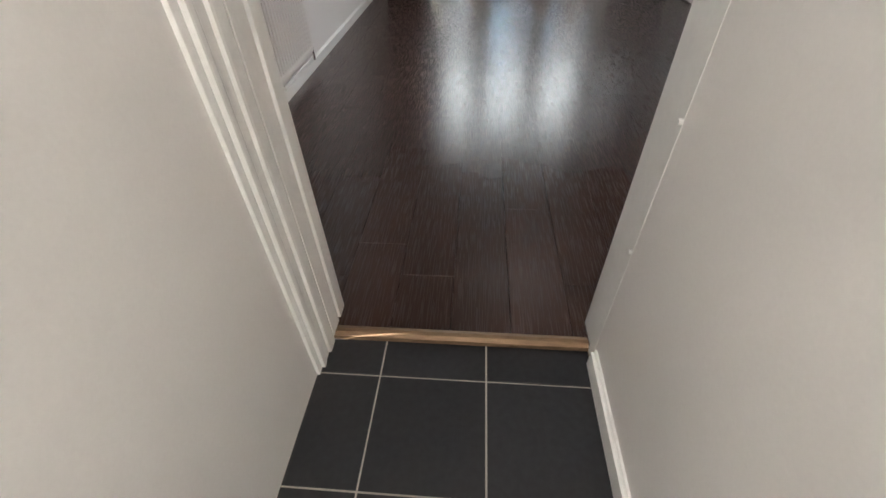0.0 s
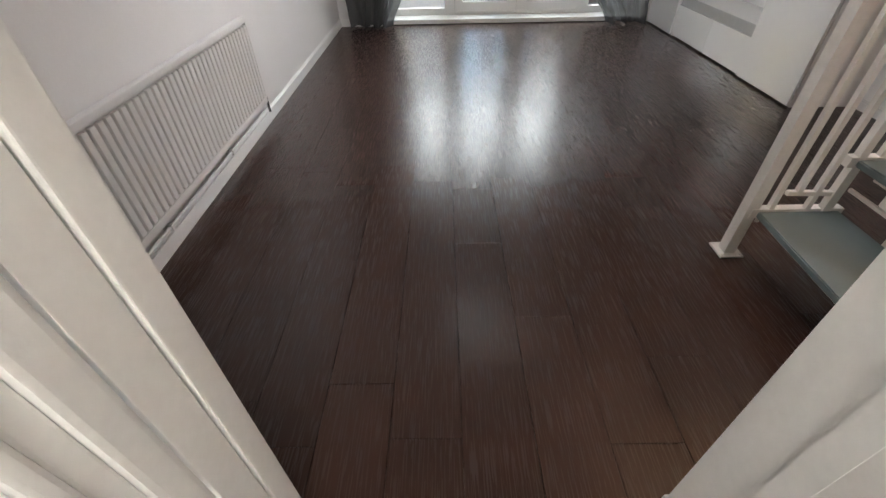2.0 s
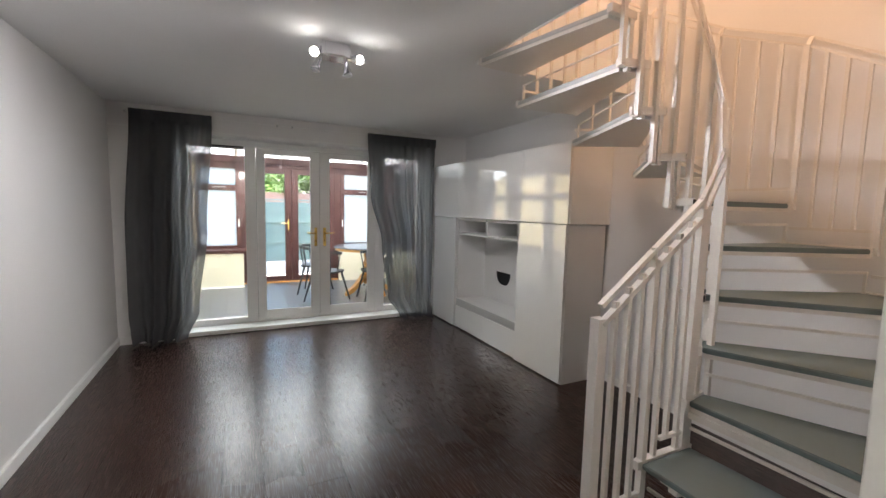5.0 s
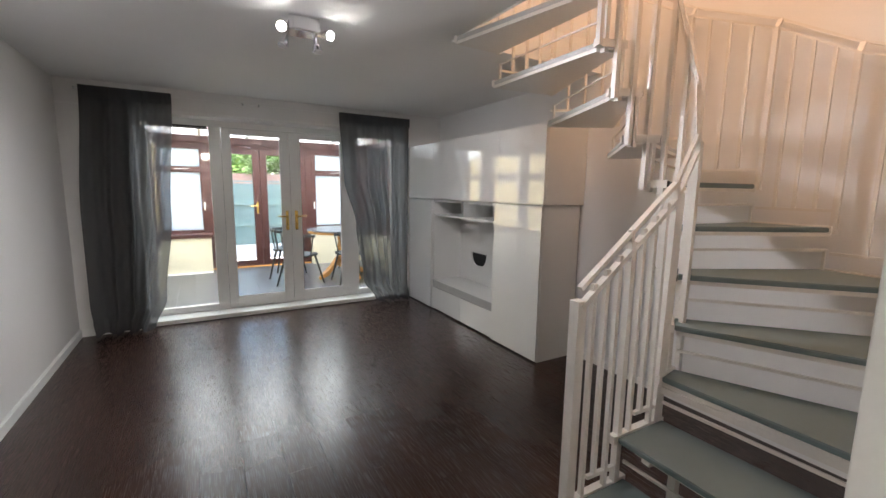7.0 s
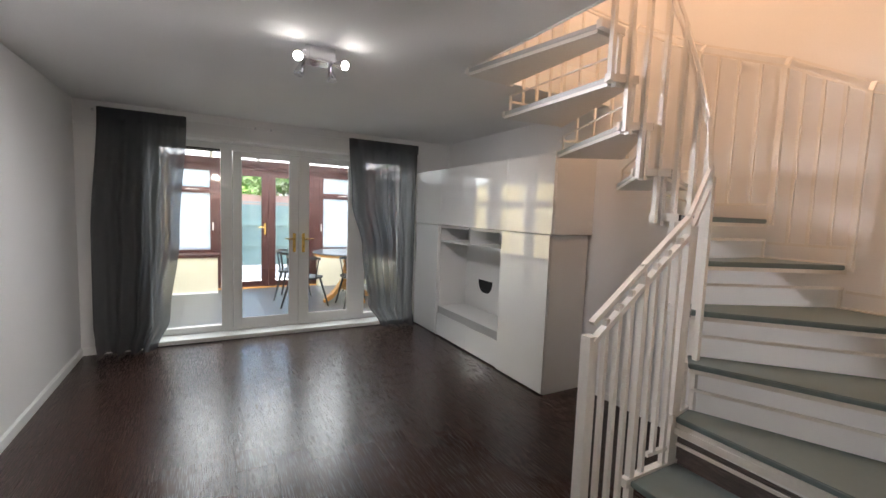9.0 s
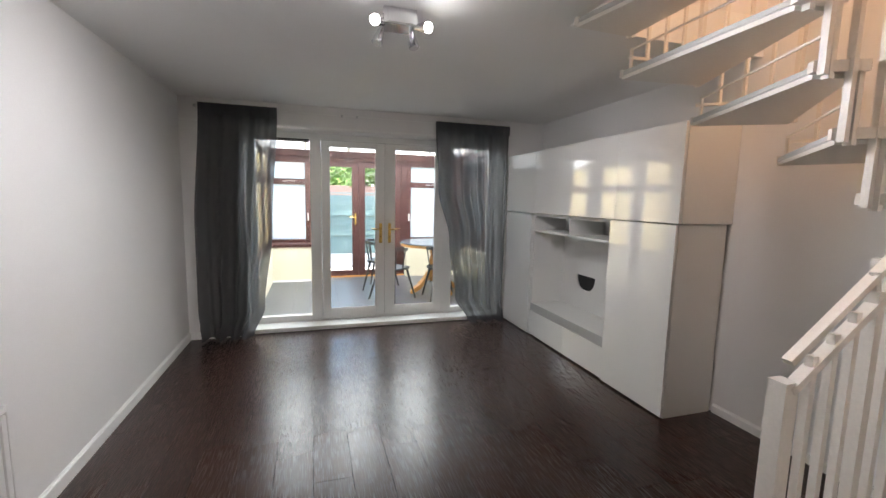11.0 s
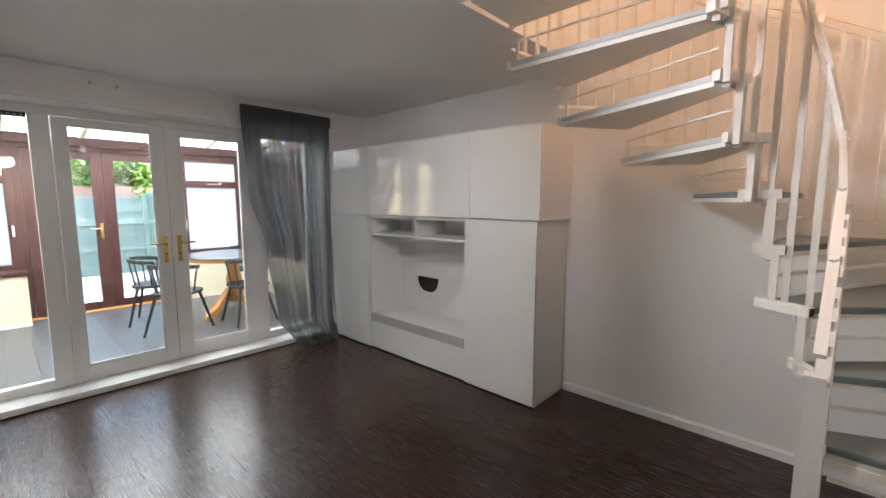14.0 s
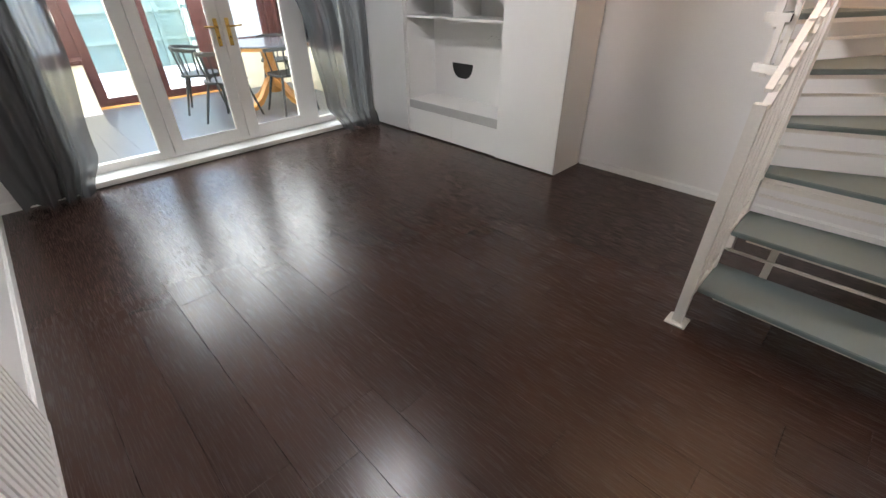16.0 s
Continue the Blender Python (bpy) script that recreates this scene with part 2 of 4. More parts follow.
def bar(bm, a, b, w, h):
    """Square bar from a to b; w across (level), h upright."""
    a, b = Vector(a), Vector(b)
    d = (b - a).normalized()
    side = d.cross(Vector((0, 0, 1)))
    side = Vector((1, 0, 0)) if side.length < 0.01 else side.normalized()
    up = side.cross(d)
    vs = []
    for p in (a, b):
        for s, u in ((-1, -1), (1, -1), (1, 1), (-1, 1)):
            vs.append(bm.verts.new(p + side * s * w / 2 + up * u * h / 2))
    for f in ((0, 1, 2, 3), (7, 6, 5, 4), (0, 4, 5, 1), (1, 5, 6, 2), (2, 6, 7, 3), (3, 7, 4, 0)):
        bm.faces.new([vs[i] for i in f])
    bmesh.ops.recalc_face_normals(bm, faces=bm.faces)
    return bm


def prism(bm, pts, z0, z1):
    """Upright slab over a plan outline."""
    lo = [bm.verts.new((x, y, z0)) for x, y in pts]
    hi = [bm.verts.new((x, y, z1)) for x, y in pts]
    n = len(pts)
    bm.faces.new(lo[::-1])
    bm.faces.new(hi)
    for i in range(n):
        bm.faces.new((lo[i], lo[(i + 1) % n], hi[(i + 1) % n], hi[i]))
    bmesh.ops.recalc_face_normals(bm, faces=bm.faces)
    return bm


def lathe(bm, cx, cy, profile, n=28):
    rings = []
    for r, z in profile:
        rings.append([bm.verts.new((cx + r * math.cos(2 * math.pi * i / n), cy + r * math.sin(2 * math.pi * i / n), z)) for i in range(n)])
    for a, b in zip(rings, rings[1:]):
        for i in range(n):
            bm.faces.new((a[i], a[(i + 1) % n], b[(i + 1) % n], b[i]))
    bm.faces.new(rings[0][::-1])
    bm.faces.new(rings[-1])
    return bm


def mesh_of(bm, name, mat, smooth=False):
    me = bpy.data.meshes.new(name)
    bm.to_mesh(me)
    bm.free()
    me.materials.append(mat)
    if smooth:
        for p in me.polygons:
            p.use_smooth = True
    return me


def part(name, bm, mat, parent, label="", smooth=False):
    ob = new(name, mesh_of(bm, name, mat, smooth))
    ob.parent = parent
    if label:
        ob["label"] = label
    return ob


def thing(name, label, category, group="", at=(0, 0, 0)):
    ob = new(name)
    ob.location = at
    ob.empty_display_size = 0.05
    return tagged(ob, label, category, group)


def solid(name, bm, mat, label="", category="", kind="", group="", smooth=False):
    return tagged(new(name, mesh_of(bm, name, mat, smooth)), label, category, group, kind)


def B():
    return bmesh.new()


def box(*a, bevel=0.0):
    return bx(bmesh.new(), *a, bevel=bevel)


# ---- living room shell ----
WX, EX, SY, NY, H = -1.135, 2.63, 0.74, 5.47, 2.30
solid("wall_west", box(WX - 0.2, WX, 0.64, NY + 0.3, 0, H), WALL, "plain off-white painted plaster wall behind radiator", "wall", "structure")
solid("wall_east", box(EX, EX + 0.2, 0.5, NY + 0.3, 0, 4.7), WALL, "plain off-white painted plaster wall beside stairs", "wall", "structure")
LX, RX = -0.355, 0.44
bm = box(WX, LX - 0.03, 0.64, SY, 0, H)
bx(bm, RX + 0.03, EX, 0.641, SY, 0, H)
bx(bm, LX - 0.03, RX + 0.03, 0.64, SY, 2.06, H)
solid("wall_south", bm, WALL, "off-white plaster wall with doorway to hall", "wall", "structure")
OX0, OX1, OZ = -0.60, 2.12, 2.07
bm = box(WX, OX0, NY, NY + 0.3, 0, H)
bx(bm, OX1, EX, NY, NY + 0.3, 0, H)
bx(bm, OX0, OX1, NY, NY + 0.3, OZ, 2.75)
bx(bm, WX, OX0, NY + 0.002, NY + 0.3, H, 2.75)
bx(bm, OX1, EX, NY + 0.002, NY + 0.3, H, 2.75)
solid("wall_north", bm, WALL, "off-white plaster wall around wide glazed doors", "wall", "structure")
HX, HY = 1.30, 2.96
bm = box(WX - 0.2, HX, 0.64, NY, H, H + 0.2)
bx(bm, HX, EX, HY, NY, H, H + 0.2)
solid("ceiling", bm, CEIL, "plain matt white ceiling with stairwell opening", "ceiling", "structure")
bm = box(HX + 0.001, HX + 0.012, SY, HY - 0.012, H - 0.006, H + 0.21)
bx(bm, HX + 0.001, EX, HY - 0.012, HY - 0.001, H - 0.006, H + 0.21)
solid("trim", bm, TRIM, "white painted lining of the stairwell opening", "trim", "structure")
# upper landing that the stairwell opens into
bm = box(-1.3, EX, HY - 0.005, HY + 0.16, H + 0.2, 4.7)
bx(bm, -1.3, EX + 0.2, 0.5, 0.64, H, 4.7)
bx(bm, -1.45, -1.3, 0.5, HY + 0.75, H + 0.2, 4.7)
solid("wall_landing", bm, WALL, "plain painted walls of the upper landing", "wall", "structure")
solid("ceiling_landing", box(-1.45, EX + 0.2, 0.5, HY + 0.75, 4.7, 4.8), CEIL, "plain white ceiling over the upper landing", "ceiling", "structure")

# coving line above the glazed doors
bm = box(WX + 0.002, EX - 0.45, NY - 0.012, NY - 0.001, OZ + 0.012, OZ + 0.03, bevel=0.003)
solid("trim_head", bm, TRIM, "thin painted bead above the glazed doors", "trim", "structure")


def skirting(name, x0, x1, y0, y1, axis, side, h=0.075):
    """Board with a rounded top edge; axis is its run, side the way that it faces."""
    bm = box(x0, x1, y0, y1, 0.0, h)
    top = [e for e in bm.edges if all(v.co.z > h - 0.001 for v in e.verts)]
    keep = []
    for e in top:
        c = (e.verts[0].co + e.verts[1].co) / 2
        if axis == "y" and abs(c.x - (x1 if side > 0 else x0)) < 1e-4:
            keep.append(e)
        if axis == "x" and abs(c.y - (y1 if side > 0 else y0)) < 1e-4:
            keep.append(e)
    bmesh.ops.bevel(bm, geom=keep, offset=0.01, segments=3, affect="EDGES")
    return solid(name, bm, TRIM, "white gloss painted skirting board along the wall", "skirting board", "structure")


skirting("baseboard_west", WX, WX + 0.016, SY, NY, "y", 1)
skirting("baseboard_east", EX - 0.016, EX, SY, 3.04, "y", -1, 0.06)
skirting("baseboard_south", RX + 0.02, EX - 0.016, SY, SY + 0.016, "x", 1)
skirting("baseboard_south", WX + 0.016, LX - 0.06, SY, SY + 0.016, "x", 1)
skirting("baseboard_north", WX + 0.016, OX0, NY - 0.016, NY, "x", -1)

# ---- hall: walls, lining, threshold ----
solid("wall_hall_west", box(LX - 0.15, LX - 0.005, -2.0, 0.50, 0, H), SILK, "smooth cream-white painted hall wall", "wall", "structure")
solid("wall_hall_east", box(RX, RX + 0.15, -2.0, 0.64, 0, H), SILK, "smooth cream-white painted hall wall", "wall", "structure")
solid("wall_hall_south", box(LX - 0.15, RX + 0.15, -2.1, -2.0, 0, H), WALL, "plain cream-white end wall of the hall", "wall", "structure")
solid("ceiling_hall", box(LX - 0.15, RX + 0.15, -2.1, 0.64, H, H + 0.1), CEIL, "plain white hall ceiling", "ceiling", "structure")
skirting("baseboard_hall", RX - 0.016, RX, -2.0, 0.585, "y", -1, 0.07)

door_lining = thing("door_lining", "white gloss moulded timber architrave and lining of doorway", "door frame")
door_lining["kind"] = "structure"
# moulded architrave in steps, on the hall's west side
for out, y0, y1, bev in ((0.004, 0.500, 0.523, 0.003), (0.014, 0.5235, 0.545, 0.006), (0.010, 0.5455, 0.575, 0.004), (0.018, 0.5755, 0.622, 0.009)):
    part("moulding", box(LX - 0.02, LX + out, y0, y1, 0.0, 2.1, bevel=bev), TRIM, door_lining)
part("jamb", box(LX - 0.02, LX + 0.016, 0.626, 0.685, 0.02, 2.07, bevel=0.002), TRIM, door_lining)
part("door_stop", box(LX - 0.02, LX + 0.022, 0.689, 0.738, 0.03, 2.07, bevel=0.003), TRIM, door_lining)
part("jamb", box(RX - 0.001, RX + 0.004, 0.600, 0.640, 0.0, 2.07), TRIM, door_lining)
part("jamb", box(RX + 0.005, RX + 0.03, 0.641, 0.738, 0.0, 2.07, bevel=0.002), TRIM, door_lining)
part("head", box(LX - 0.02, RX + 0.03, 0.628, 0.738, 2.071, 2.10), TRIM, door_lining)
for z in (0.43, 0.745):
    part("hinge_screw", rod(B(), (RX - 0.008, 0.606, z), (RX - 0.001, 0.606, z), 0.006), TRIM, door_lining)
part("strike_plate", box(RX + 0.0025, RX + 0.0055, 0.705, 0.735, 0.915, 0.955, bevel=0.0005), CHROME, door_lining, "small steel strike plate")

bm = B()
prof = [(0.628, 0.0), (0.632, 0.012), (0.645, 0.019), (0.658, 0.019), (0.672, 0.012), (0.676, 0.0)]
a = [bm.verts.new((LX + 0.006, y, z)) for y, z in prof]
b = [bm.verts.new((RX - 0.003, y, z)) for y, z in prof]
bm.faces.new(a)
bm.faces.new(b[::-1])
for i in range(len(prof) - 1):
    bm.faces.new((a[i], a[i + 1], b[i + 1], b[i]))
bmesh.ops.recalc_face_normals(bm, faces=bm.faces)
solid("threshold_strip", bm, BRASS, "worn brass-coloured domed threshold strip between tile and laminate", "threshold", "structure")

# ---- radiator ----
rad = thing("radiator", "white single panel radiator with fluted front on wall", "radiator")
RY0, RY1 = 1.22, 2.89
fx = -1.072
part("back_plate", box(fx - 0.030, fx - 0.016, RY0 + 0.01, RY1 - 0.01, 0.165, 0.60, bevel=0.004), RAD, rad)
n = 42
pitch = (RY1 - RY0) / n
flute_mesh = mesh_of(box(fx - 0.018, fx - 0.002, -pitch * 0.33, pitch * 0.33, 0.19, 0.575, bevel=0.005), "flute", RAD)
for i in range(n):
    flute = new("flute", flute_mesh)
    flute.location.y = RY0 + (i + 0.5) * pitch
    flute.parent = rad
part("top_rail", box(fx - 0.034, fx, RY0, RY1, 0.585, 0.612, bevel=0.008), RAD, rad)
part("bottom_rail", box(fx - 0.034, fx, RY0, RY1, 0.155, 0.19, bevel=0.006), RAD, rad)
part("end_cap", box(fx - 0.034, fx, RY1 - 0.006, RY1 + 0.003, 0.16, 0.61, bevel=0.002), RAD, rad)
part("end_cap", box(fx - 0.034, fx, RY0 - 0.003, RY0 + 0.006, 0.16, 0.61, bevel=0.002), RAD, rad)
for y in (RY0 + 0.25, RY1 - 0.25):
    part("wall_bracket", box(WX, fx - 0.03, y - 0.02, y + 0.02, 0.2, 0.55), RAD, rad)
part("valve", rod(rod(B(), (fx - 0.02, RY1 - 0.02, 0.165), (fx - 0.02, RY1 + 0.035, 0.165), 0.009), (fx - 0.02, RY1 + 0.03, 0.18), (fx - 0.02, RY1 + 0.03, 0.085), 0.009), CHROME, rad, "small chrome lockshield valve")
bm = rod(B(), (WX + 0.032, 0.75, 0.105), (WX + 0.032, RY1 + 0.03, 0.105), 0.0075)
rod(bm, (WX + 0.032, RY1 + 0.03, 0.105), (fx - 0.02, RY1 + 0.03, 0.10), 0.0075)
part("pipe", bm, RAD, rad, "white painted copper pipe")
for y in (1.72, 2.35):
    part("pipe_clip", box(WX, WX + 0.045, y - 0.008, y + 0.008, 0.09, 0.12, bevel=0.003), RAD, rad)

# ---- wall of cabinets ----
FXC, BXC = 2.19, 2.608


def tall_cabinet(y0, y1, label):
    c = thing("tall_cabinet", label, "cabinet", "media wall cabinets")
    part("side_panel", box(FXC + 0.024, BXC, y0 + 0.002, y0 + 0.018, 0.0, 1.278, bevel=0.001), CARC, c)
    part("side_panel", box(FXC + 0.024, BXC, y1 - 0.018, y1 - 0.002, 0.0, 1.278), CARC, c)
    part("top_panel", box(FXC + 0.024, BXC, y0 + 0.018, y1 - 0.018, 1.26, 1.278), CARC, c)
    part("base_panel", box(FXC + 0.03, BXC, y0 + 0.018, y1 - 0.018, 0.02, 0.04), CARC, c)
    part("back_panel", box(BXC - 0.01, BXC - 0.002, y0 + 0.018, y1 - 0.018, 0.04, 1.26), CARC, c)
    part("door", box(FXC, FXC + 0.018, y0 + 0.001, y1 - 0.002, 0.012, 1.276, bevel=0.0012), GLOSSW, c, "high-gloss white door")
    return c


def wall_cabinet(y0, y1, label):
    c = thing("wall_cabinet", label, "cabinet", "media wall cabinets")
    z0, z1 = 1.284, 1.905
    part("side_panel", box(FXC + 0.018, BXC + 0.018, y0, y0 + 0.016, z0, z1, bevel=0.001), CARC, c)
    part("side_panel", box(FXC + 0.018, BXC, y1 - 0.016, y1 - 0.001, z0, z1), CARC, c)
    part("base_panel", box(FXC + 0.018, BXC, y0 + 0.016, y1 - 0.016, z0, z0 + 0.016), CARC, c)
    part("top_panel", box(FXC + 0.018, BXC, y0 + 0.016, y1 - 0.016, z1 - 0.016, z1), CARC, c)
    part("door", box(FXC - 0.006, FXC + 0.014, y0 + 0.001, y1 - 0.001, z0 + 0.001, z1 - 0.001, bevel=0.0012), GLOSSW, c, "high-gloss white door")
    return c


tall_cabinet(3.05, 3.662, "tall white high-gloss cabinet at the open end of the media wall")
tall_cabinet(4.868, 5.455, "tall white high-gloss cabinet beside the sheer curtain")
wall_cabinet(3.03, 3.61, "white high-gloss upper cabinet at the end of the row")
wall_cabinet(3.61, 4.815, "wide white high-gloss upper cabinet over the open recess")
wall_cabinet(4.815, 5.455, "white high-gloss upper cabinet in the corner")

tv = thing("media_unit", "white open media unit with shelf, cable hole and drawers", "cabinet", "media wall cabinets")
Y0, Y1 = 3.664, 4.866
part("side_panel", box(FXC + 0.03, BXC, Y0 + 0.001, Y0 + 0.02, 0.0, 1.278), CARC, tv)
part("side_panel", box(FXC + 0.03, BXC, Y1 - 0.02, Y1 - 0.001, 0.0, 1.278), CARC, tv)
part("top_panel", box(FXC + 0.03, BXC, Y0 + 0.02, Y1 - 0.02, 1.255, 1.278), CARC, tv)
part("bench_panel", box(FXC + 0.03, BXC, Y0 + 0.02, Y1 - 0.02, 0.325, 0.345), CARC, tv)
part("base_panel", box(FXC + 0.03, BXC, Y0 + 0.02, Y1 - 0.02, 0.02, 0.04), CARC, tv)
part("shelf", box(FXC + 0.03, BXC - 0.03, Y0 + 0.02, Y1 - 0.02, 1.095, 1.113, bevel=0.001), CARC, tv)
part("divider", box(FXC + 0.03, BXC - 0.03, 4.222, 4.240, 1.113, 1.255), CARC, tv)
# back panel with a half-round cable opening
hy, hz, hr = 4.45, 0.685, 0.145
pb = BXC - 0.025
bm = box(pb, pb + 0.012, Y0 + 0.02, Y1 - 0.02, hz, 1.255)
bx(bm, pb, pb + 0.012, Y0 + 0.02, Y1 - 0.02, 0.345, hz - hr)
bx(bm, pb, pb + 0.012, Y0 + 0.02, hy - hr, hz - hr, hz)
bx(bm, pb, pb + 0.012, hy + hr, Y1 - 0.02, hz - hr, hz)
for s in (-1, 1):
    arc = [(hy + s * hr * math.cos(k * math.pi / 20) ** 0.7, hz - hr * math.sin(k * math.pi / 20)) for k in range(11)]
    ring = arc + [(hy + s * hr, hz - hr)]
    f0 = [bm.verts.new((pb, y, z)) for y, z in ring]
    f1 = [bm.verts.new((pb + 0.012, y, z)) for y, z in ring]
    m_ = len(ring)
    for i in range(m_):
        j = (i + 1) % m_
        if i == 10 or i == 11 or i < 10:
            try:
                bm.faces.new((f0[i], f0[j], f1[j], f1[i]))
            except ValueError:
                pass
    for i in range(10):
        bm.faces.new((f0[i], f0[i + 1], f0[11]))
        bm.faces.new((f1[i], f1[11], f1[i + 1]))
bmesh.ops.recalc_face_normals(bm, faces=bm.faces)
part("back_panel", bm, CARC, tv)
# Solid near-black block puts the shade behind the hole in as colour.
part("wall_recess", box(pb + 0.018, BXC + 0.004, hy - 0.2, hy + 0.2, hz - 0.2, hz + 0.1), DARK, tv, "near-black block standing for shade behind the cable hole")
# Grey of this panel stands for shade in the slot over the drawers.
part("edge_band", box(FXC + 0.02, FXC + 0.032, Y0 + 0.02, Y1 - 0.02, 0.268, 0.342), GREY, tv, "grey panel standing for the shaded slot over the drawers")
for y0, y1 in ((Y0 + 0.002, 4.229), (4.232, Y1 - 0.002)):
    part("drawer_front", box(FXC + 0.013, FXC + 0.0295, y0, y1, 0.014, 0.266, bevel=0.0012), GLOSSW, tv)
part("latch", box(FXC + 0.007, FXC + 0.0125, 4.222, 4.24, 0.012, 0.022), CHROME, tv)
part("latch", box(FXC + 0.022, FXC + 0.031, 4.218, 4.244, 1.262, 1.272), CHROME, tv)
for k in range(5):
    part("shelf_peg", rod(B(), (pb - 0.004, 4.0 + 0.03 * k, 0.93 + 0.02 * (k % 2)), (pb + 0.002, 4.0 + 0.03 * k, 0.93 + 0.02 * (k % 2)), 0.003, 6), DARK, tv)

# ---- winding steel staircase ----
RISE = 0.207
FRONT = [  # inner and outer end of every tread's front edge, from the floor up
    ((1.10, 1.625), (1.07, 0.83)), ((1.32, 1.615), (1.31, 0.83)), ((1.575, 1.610), (1.58, 0.83)),
    ((1.665, 1.630), (2.01, 0.85)), ((1.74, 1.690), (2.48, 0.90)), ((1.80, 1.790), (2.54, 1.425)),
    ((1.80, 1.820), (2.53, 1.765)), ((1.78, 1.880), (2.54, 2.22)), ((1.70, 1.940), (2.35, 2.57)),
    ((1.62, 1.980), (2.00, 2.79)), ((1.54, 2.010), (1.57, 2.84)), ((1.44, 2.000), (1.28, 2.83))]


def lerp(a, b, f):
    return (a[0] + (b[0] - a[0]) * f, a[1] + (b[1] - a[1]) * f)


stair = thing("staircase", "cream-painted steel winding staircase with grey open treads", "staircase")
for i in range(11):
    z = RISE * (i + 1)
    (fi, fo), (bi, bo) = FRONT[i], FRONT[i + 1]
    if i < 2:
        bi, bo = (fi[0] + 0.255, fi[1]), (fo[0] + 0.29, fo[1])
    over = 0.03
    d = Vector((bo[0] - fo[0] + bi[0] - fi[0], bo[1] - fo[1] + bi[1] - fi[1])).normalized() * over
    pts = [fi, fo, (bo[0] + d.x, bo[1] + d.y), (bi[0] + d.x, bi[1] + d.y)]
    cx, cy = sum(p[0] for p in pts) / 4, sum(p[1] for p in pts) / 4
    small = [lerp(p, (cx, cy), 0.16 if i < 2 else 0.012) for p in pts]
    bm = prism(B(), pts, z - 0.024, z)
    bmesh.ops.bevel(bm, geom=list(bm.edges), offset=0.004, segments=2, affect="EDGES")
    tread = part("tread", bm, TREAD if i < 7 else TREADW, stair, "grey-green painted tread board" if i < 7 else "pale upper tread board")
    part("underside", prism(B(), small, z - 0.042, z - 0.0245), STEEL, tread)
    # steel tube along the inner end, with its dark end plug
    fi3, bi3 = Vector((*fi, z - 0.012)), Vector((*pts[3], z - 0.012))
    run = (bi3 - fi3).normalized()
    inner = Vector((run.y, -run.x, 0)) * -0.017
    part("side_tube", bar(B(), fi3 - run * 0.02 + inner, bi3 + run * 0.02 + inner, 0.03, 0.036), STEEL, stair)
    if i > 3:
        part("end_plug", bar(B(), fi3 - run * 0.023 + inner, fi3 - run * 0.019 + inner, 0.022, 0.028), DARK, stair)
    part("clamp_bolt", rod(B(), fi3 + run * 0.03 + inner - Vector((0, 0, 0.045)), fi3 + run * 0.03 + inner, 0.007, 8), STEEL, stair)
    fo3, bo3 = Vector((*fo, z - 0.012)), Vector((*pts[2], z - 0.012))
    part("side_tube", bar(B(), fo3, bo3, 0.03, 0.036), STEEL, stair)
    # thin guard rod in the gap below the tread's back edge
    if i < 10:
        a, b = Vector((*lerp(bi, bo, 0.02), z + RISE * 0.47)), Vector((*lerp(bi, bo, 0.98), z + RISE * 0.47))
        part("guard_rod", bar(B(), a, b, 0.010, 0.012 if i < 6 else 0.008), STEEL, stair)
        part("guard_bracket", bar(B(), Vector((*lerp(bi, bo, 0.97), z - 0.02)), Vector((*lerp(bi, bo, 0.97), z + RISE * 0.5)), 0.012, 0.012), STEEL, stair)
        if i == 1:
            part("front_strip", bar(B(), Vector((*lerp(bi, bo, 0.01), z + RISE - 0.056)), Vector((*lerp(bi, bo, 0.99), z + RISE - 0.056)), 0.014, 0.026), STEEL, stair)
    # stacked upright between this tread and the next, on the inner side
    q = Vector((*bi, 0)) + inner
    if i < 10:
        part("stringer_post", bar(B(), Vector((q.x, q.y, z - 0.05)), Vector((q.x, q.y, z + RISE)), 0.024, 0.024), STEEL, stair)
part("newel_post", bar(B(), (1.085, 1.652, 0.0), (1.085, 1.652, 1.005), 0.042, 0.042), STEEL, stair)
part("base_plate", box(1.04, 1.13, 1.607, 1.697, 0.0, 0.008, bevel=0.002), STEEL, stair)
for sx, sy in ((-1, -1), (1, -1), (-1, 1), (1, 1)):
    part("base_bolt", rod(B(), (1.085 + sx * 0.034, 1.652 + sy * 0.034, 0.008), (1.085 + sx * 0.034, 1.652 + sy * 0.034, 0.013), 0.006, 6), STEEL, stair)
part("middle_post", bar(B(), (1.575, 1.635, 0.20), (1.597, 1.632, 1.40), 0.042, 0.042), STEEL, stair)
part("support_leg", bar(B(), (1.43, 1.44, 0.0), (1.43, 1.44, 0.385), 0.03, 0.03), STEEL, stair)
part("support_leg", bar(B(), (1.38, 0.87, 0.0), (1.38, 0.87, 0.40), 0.03, 0.03), STEEL, stair)

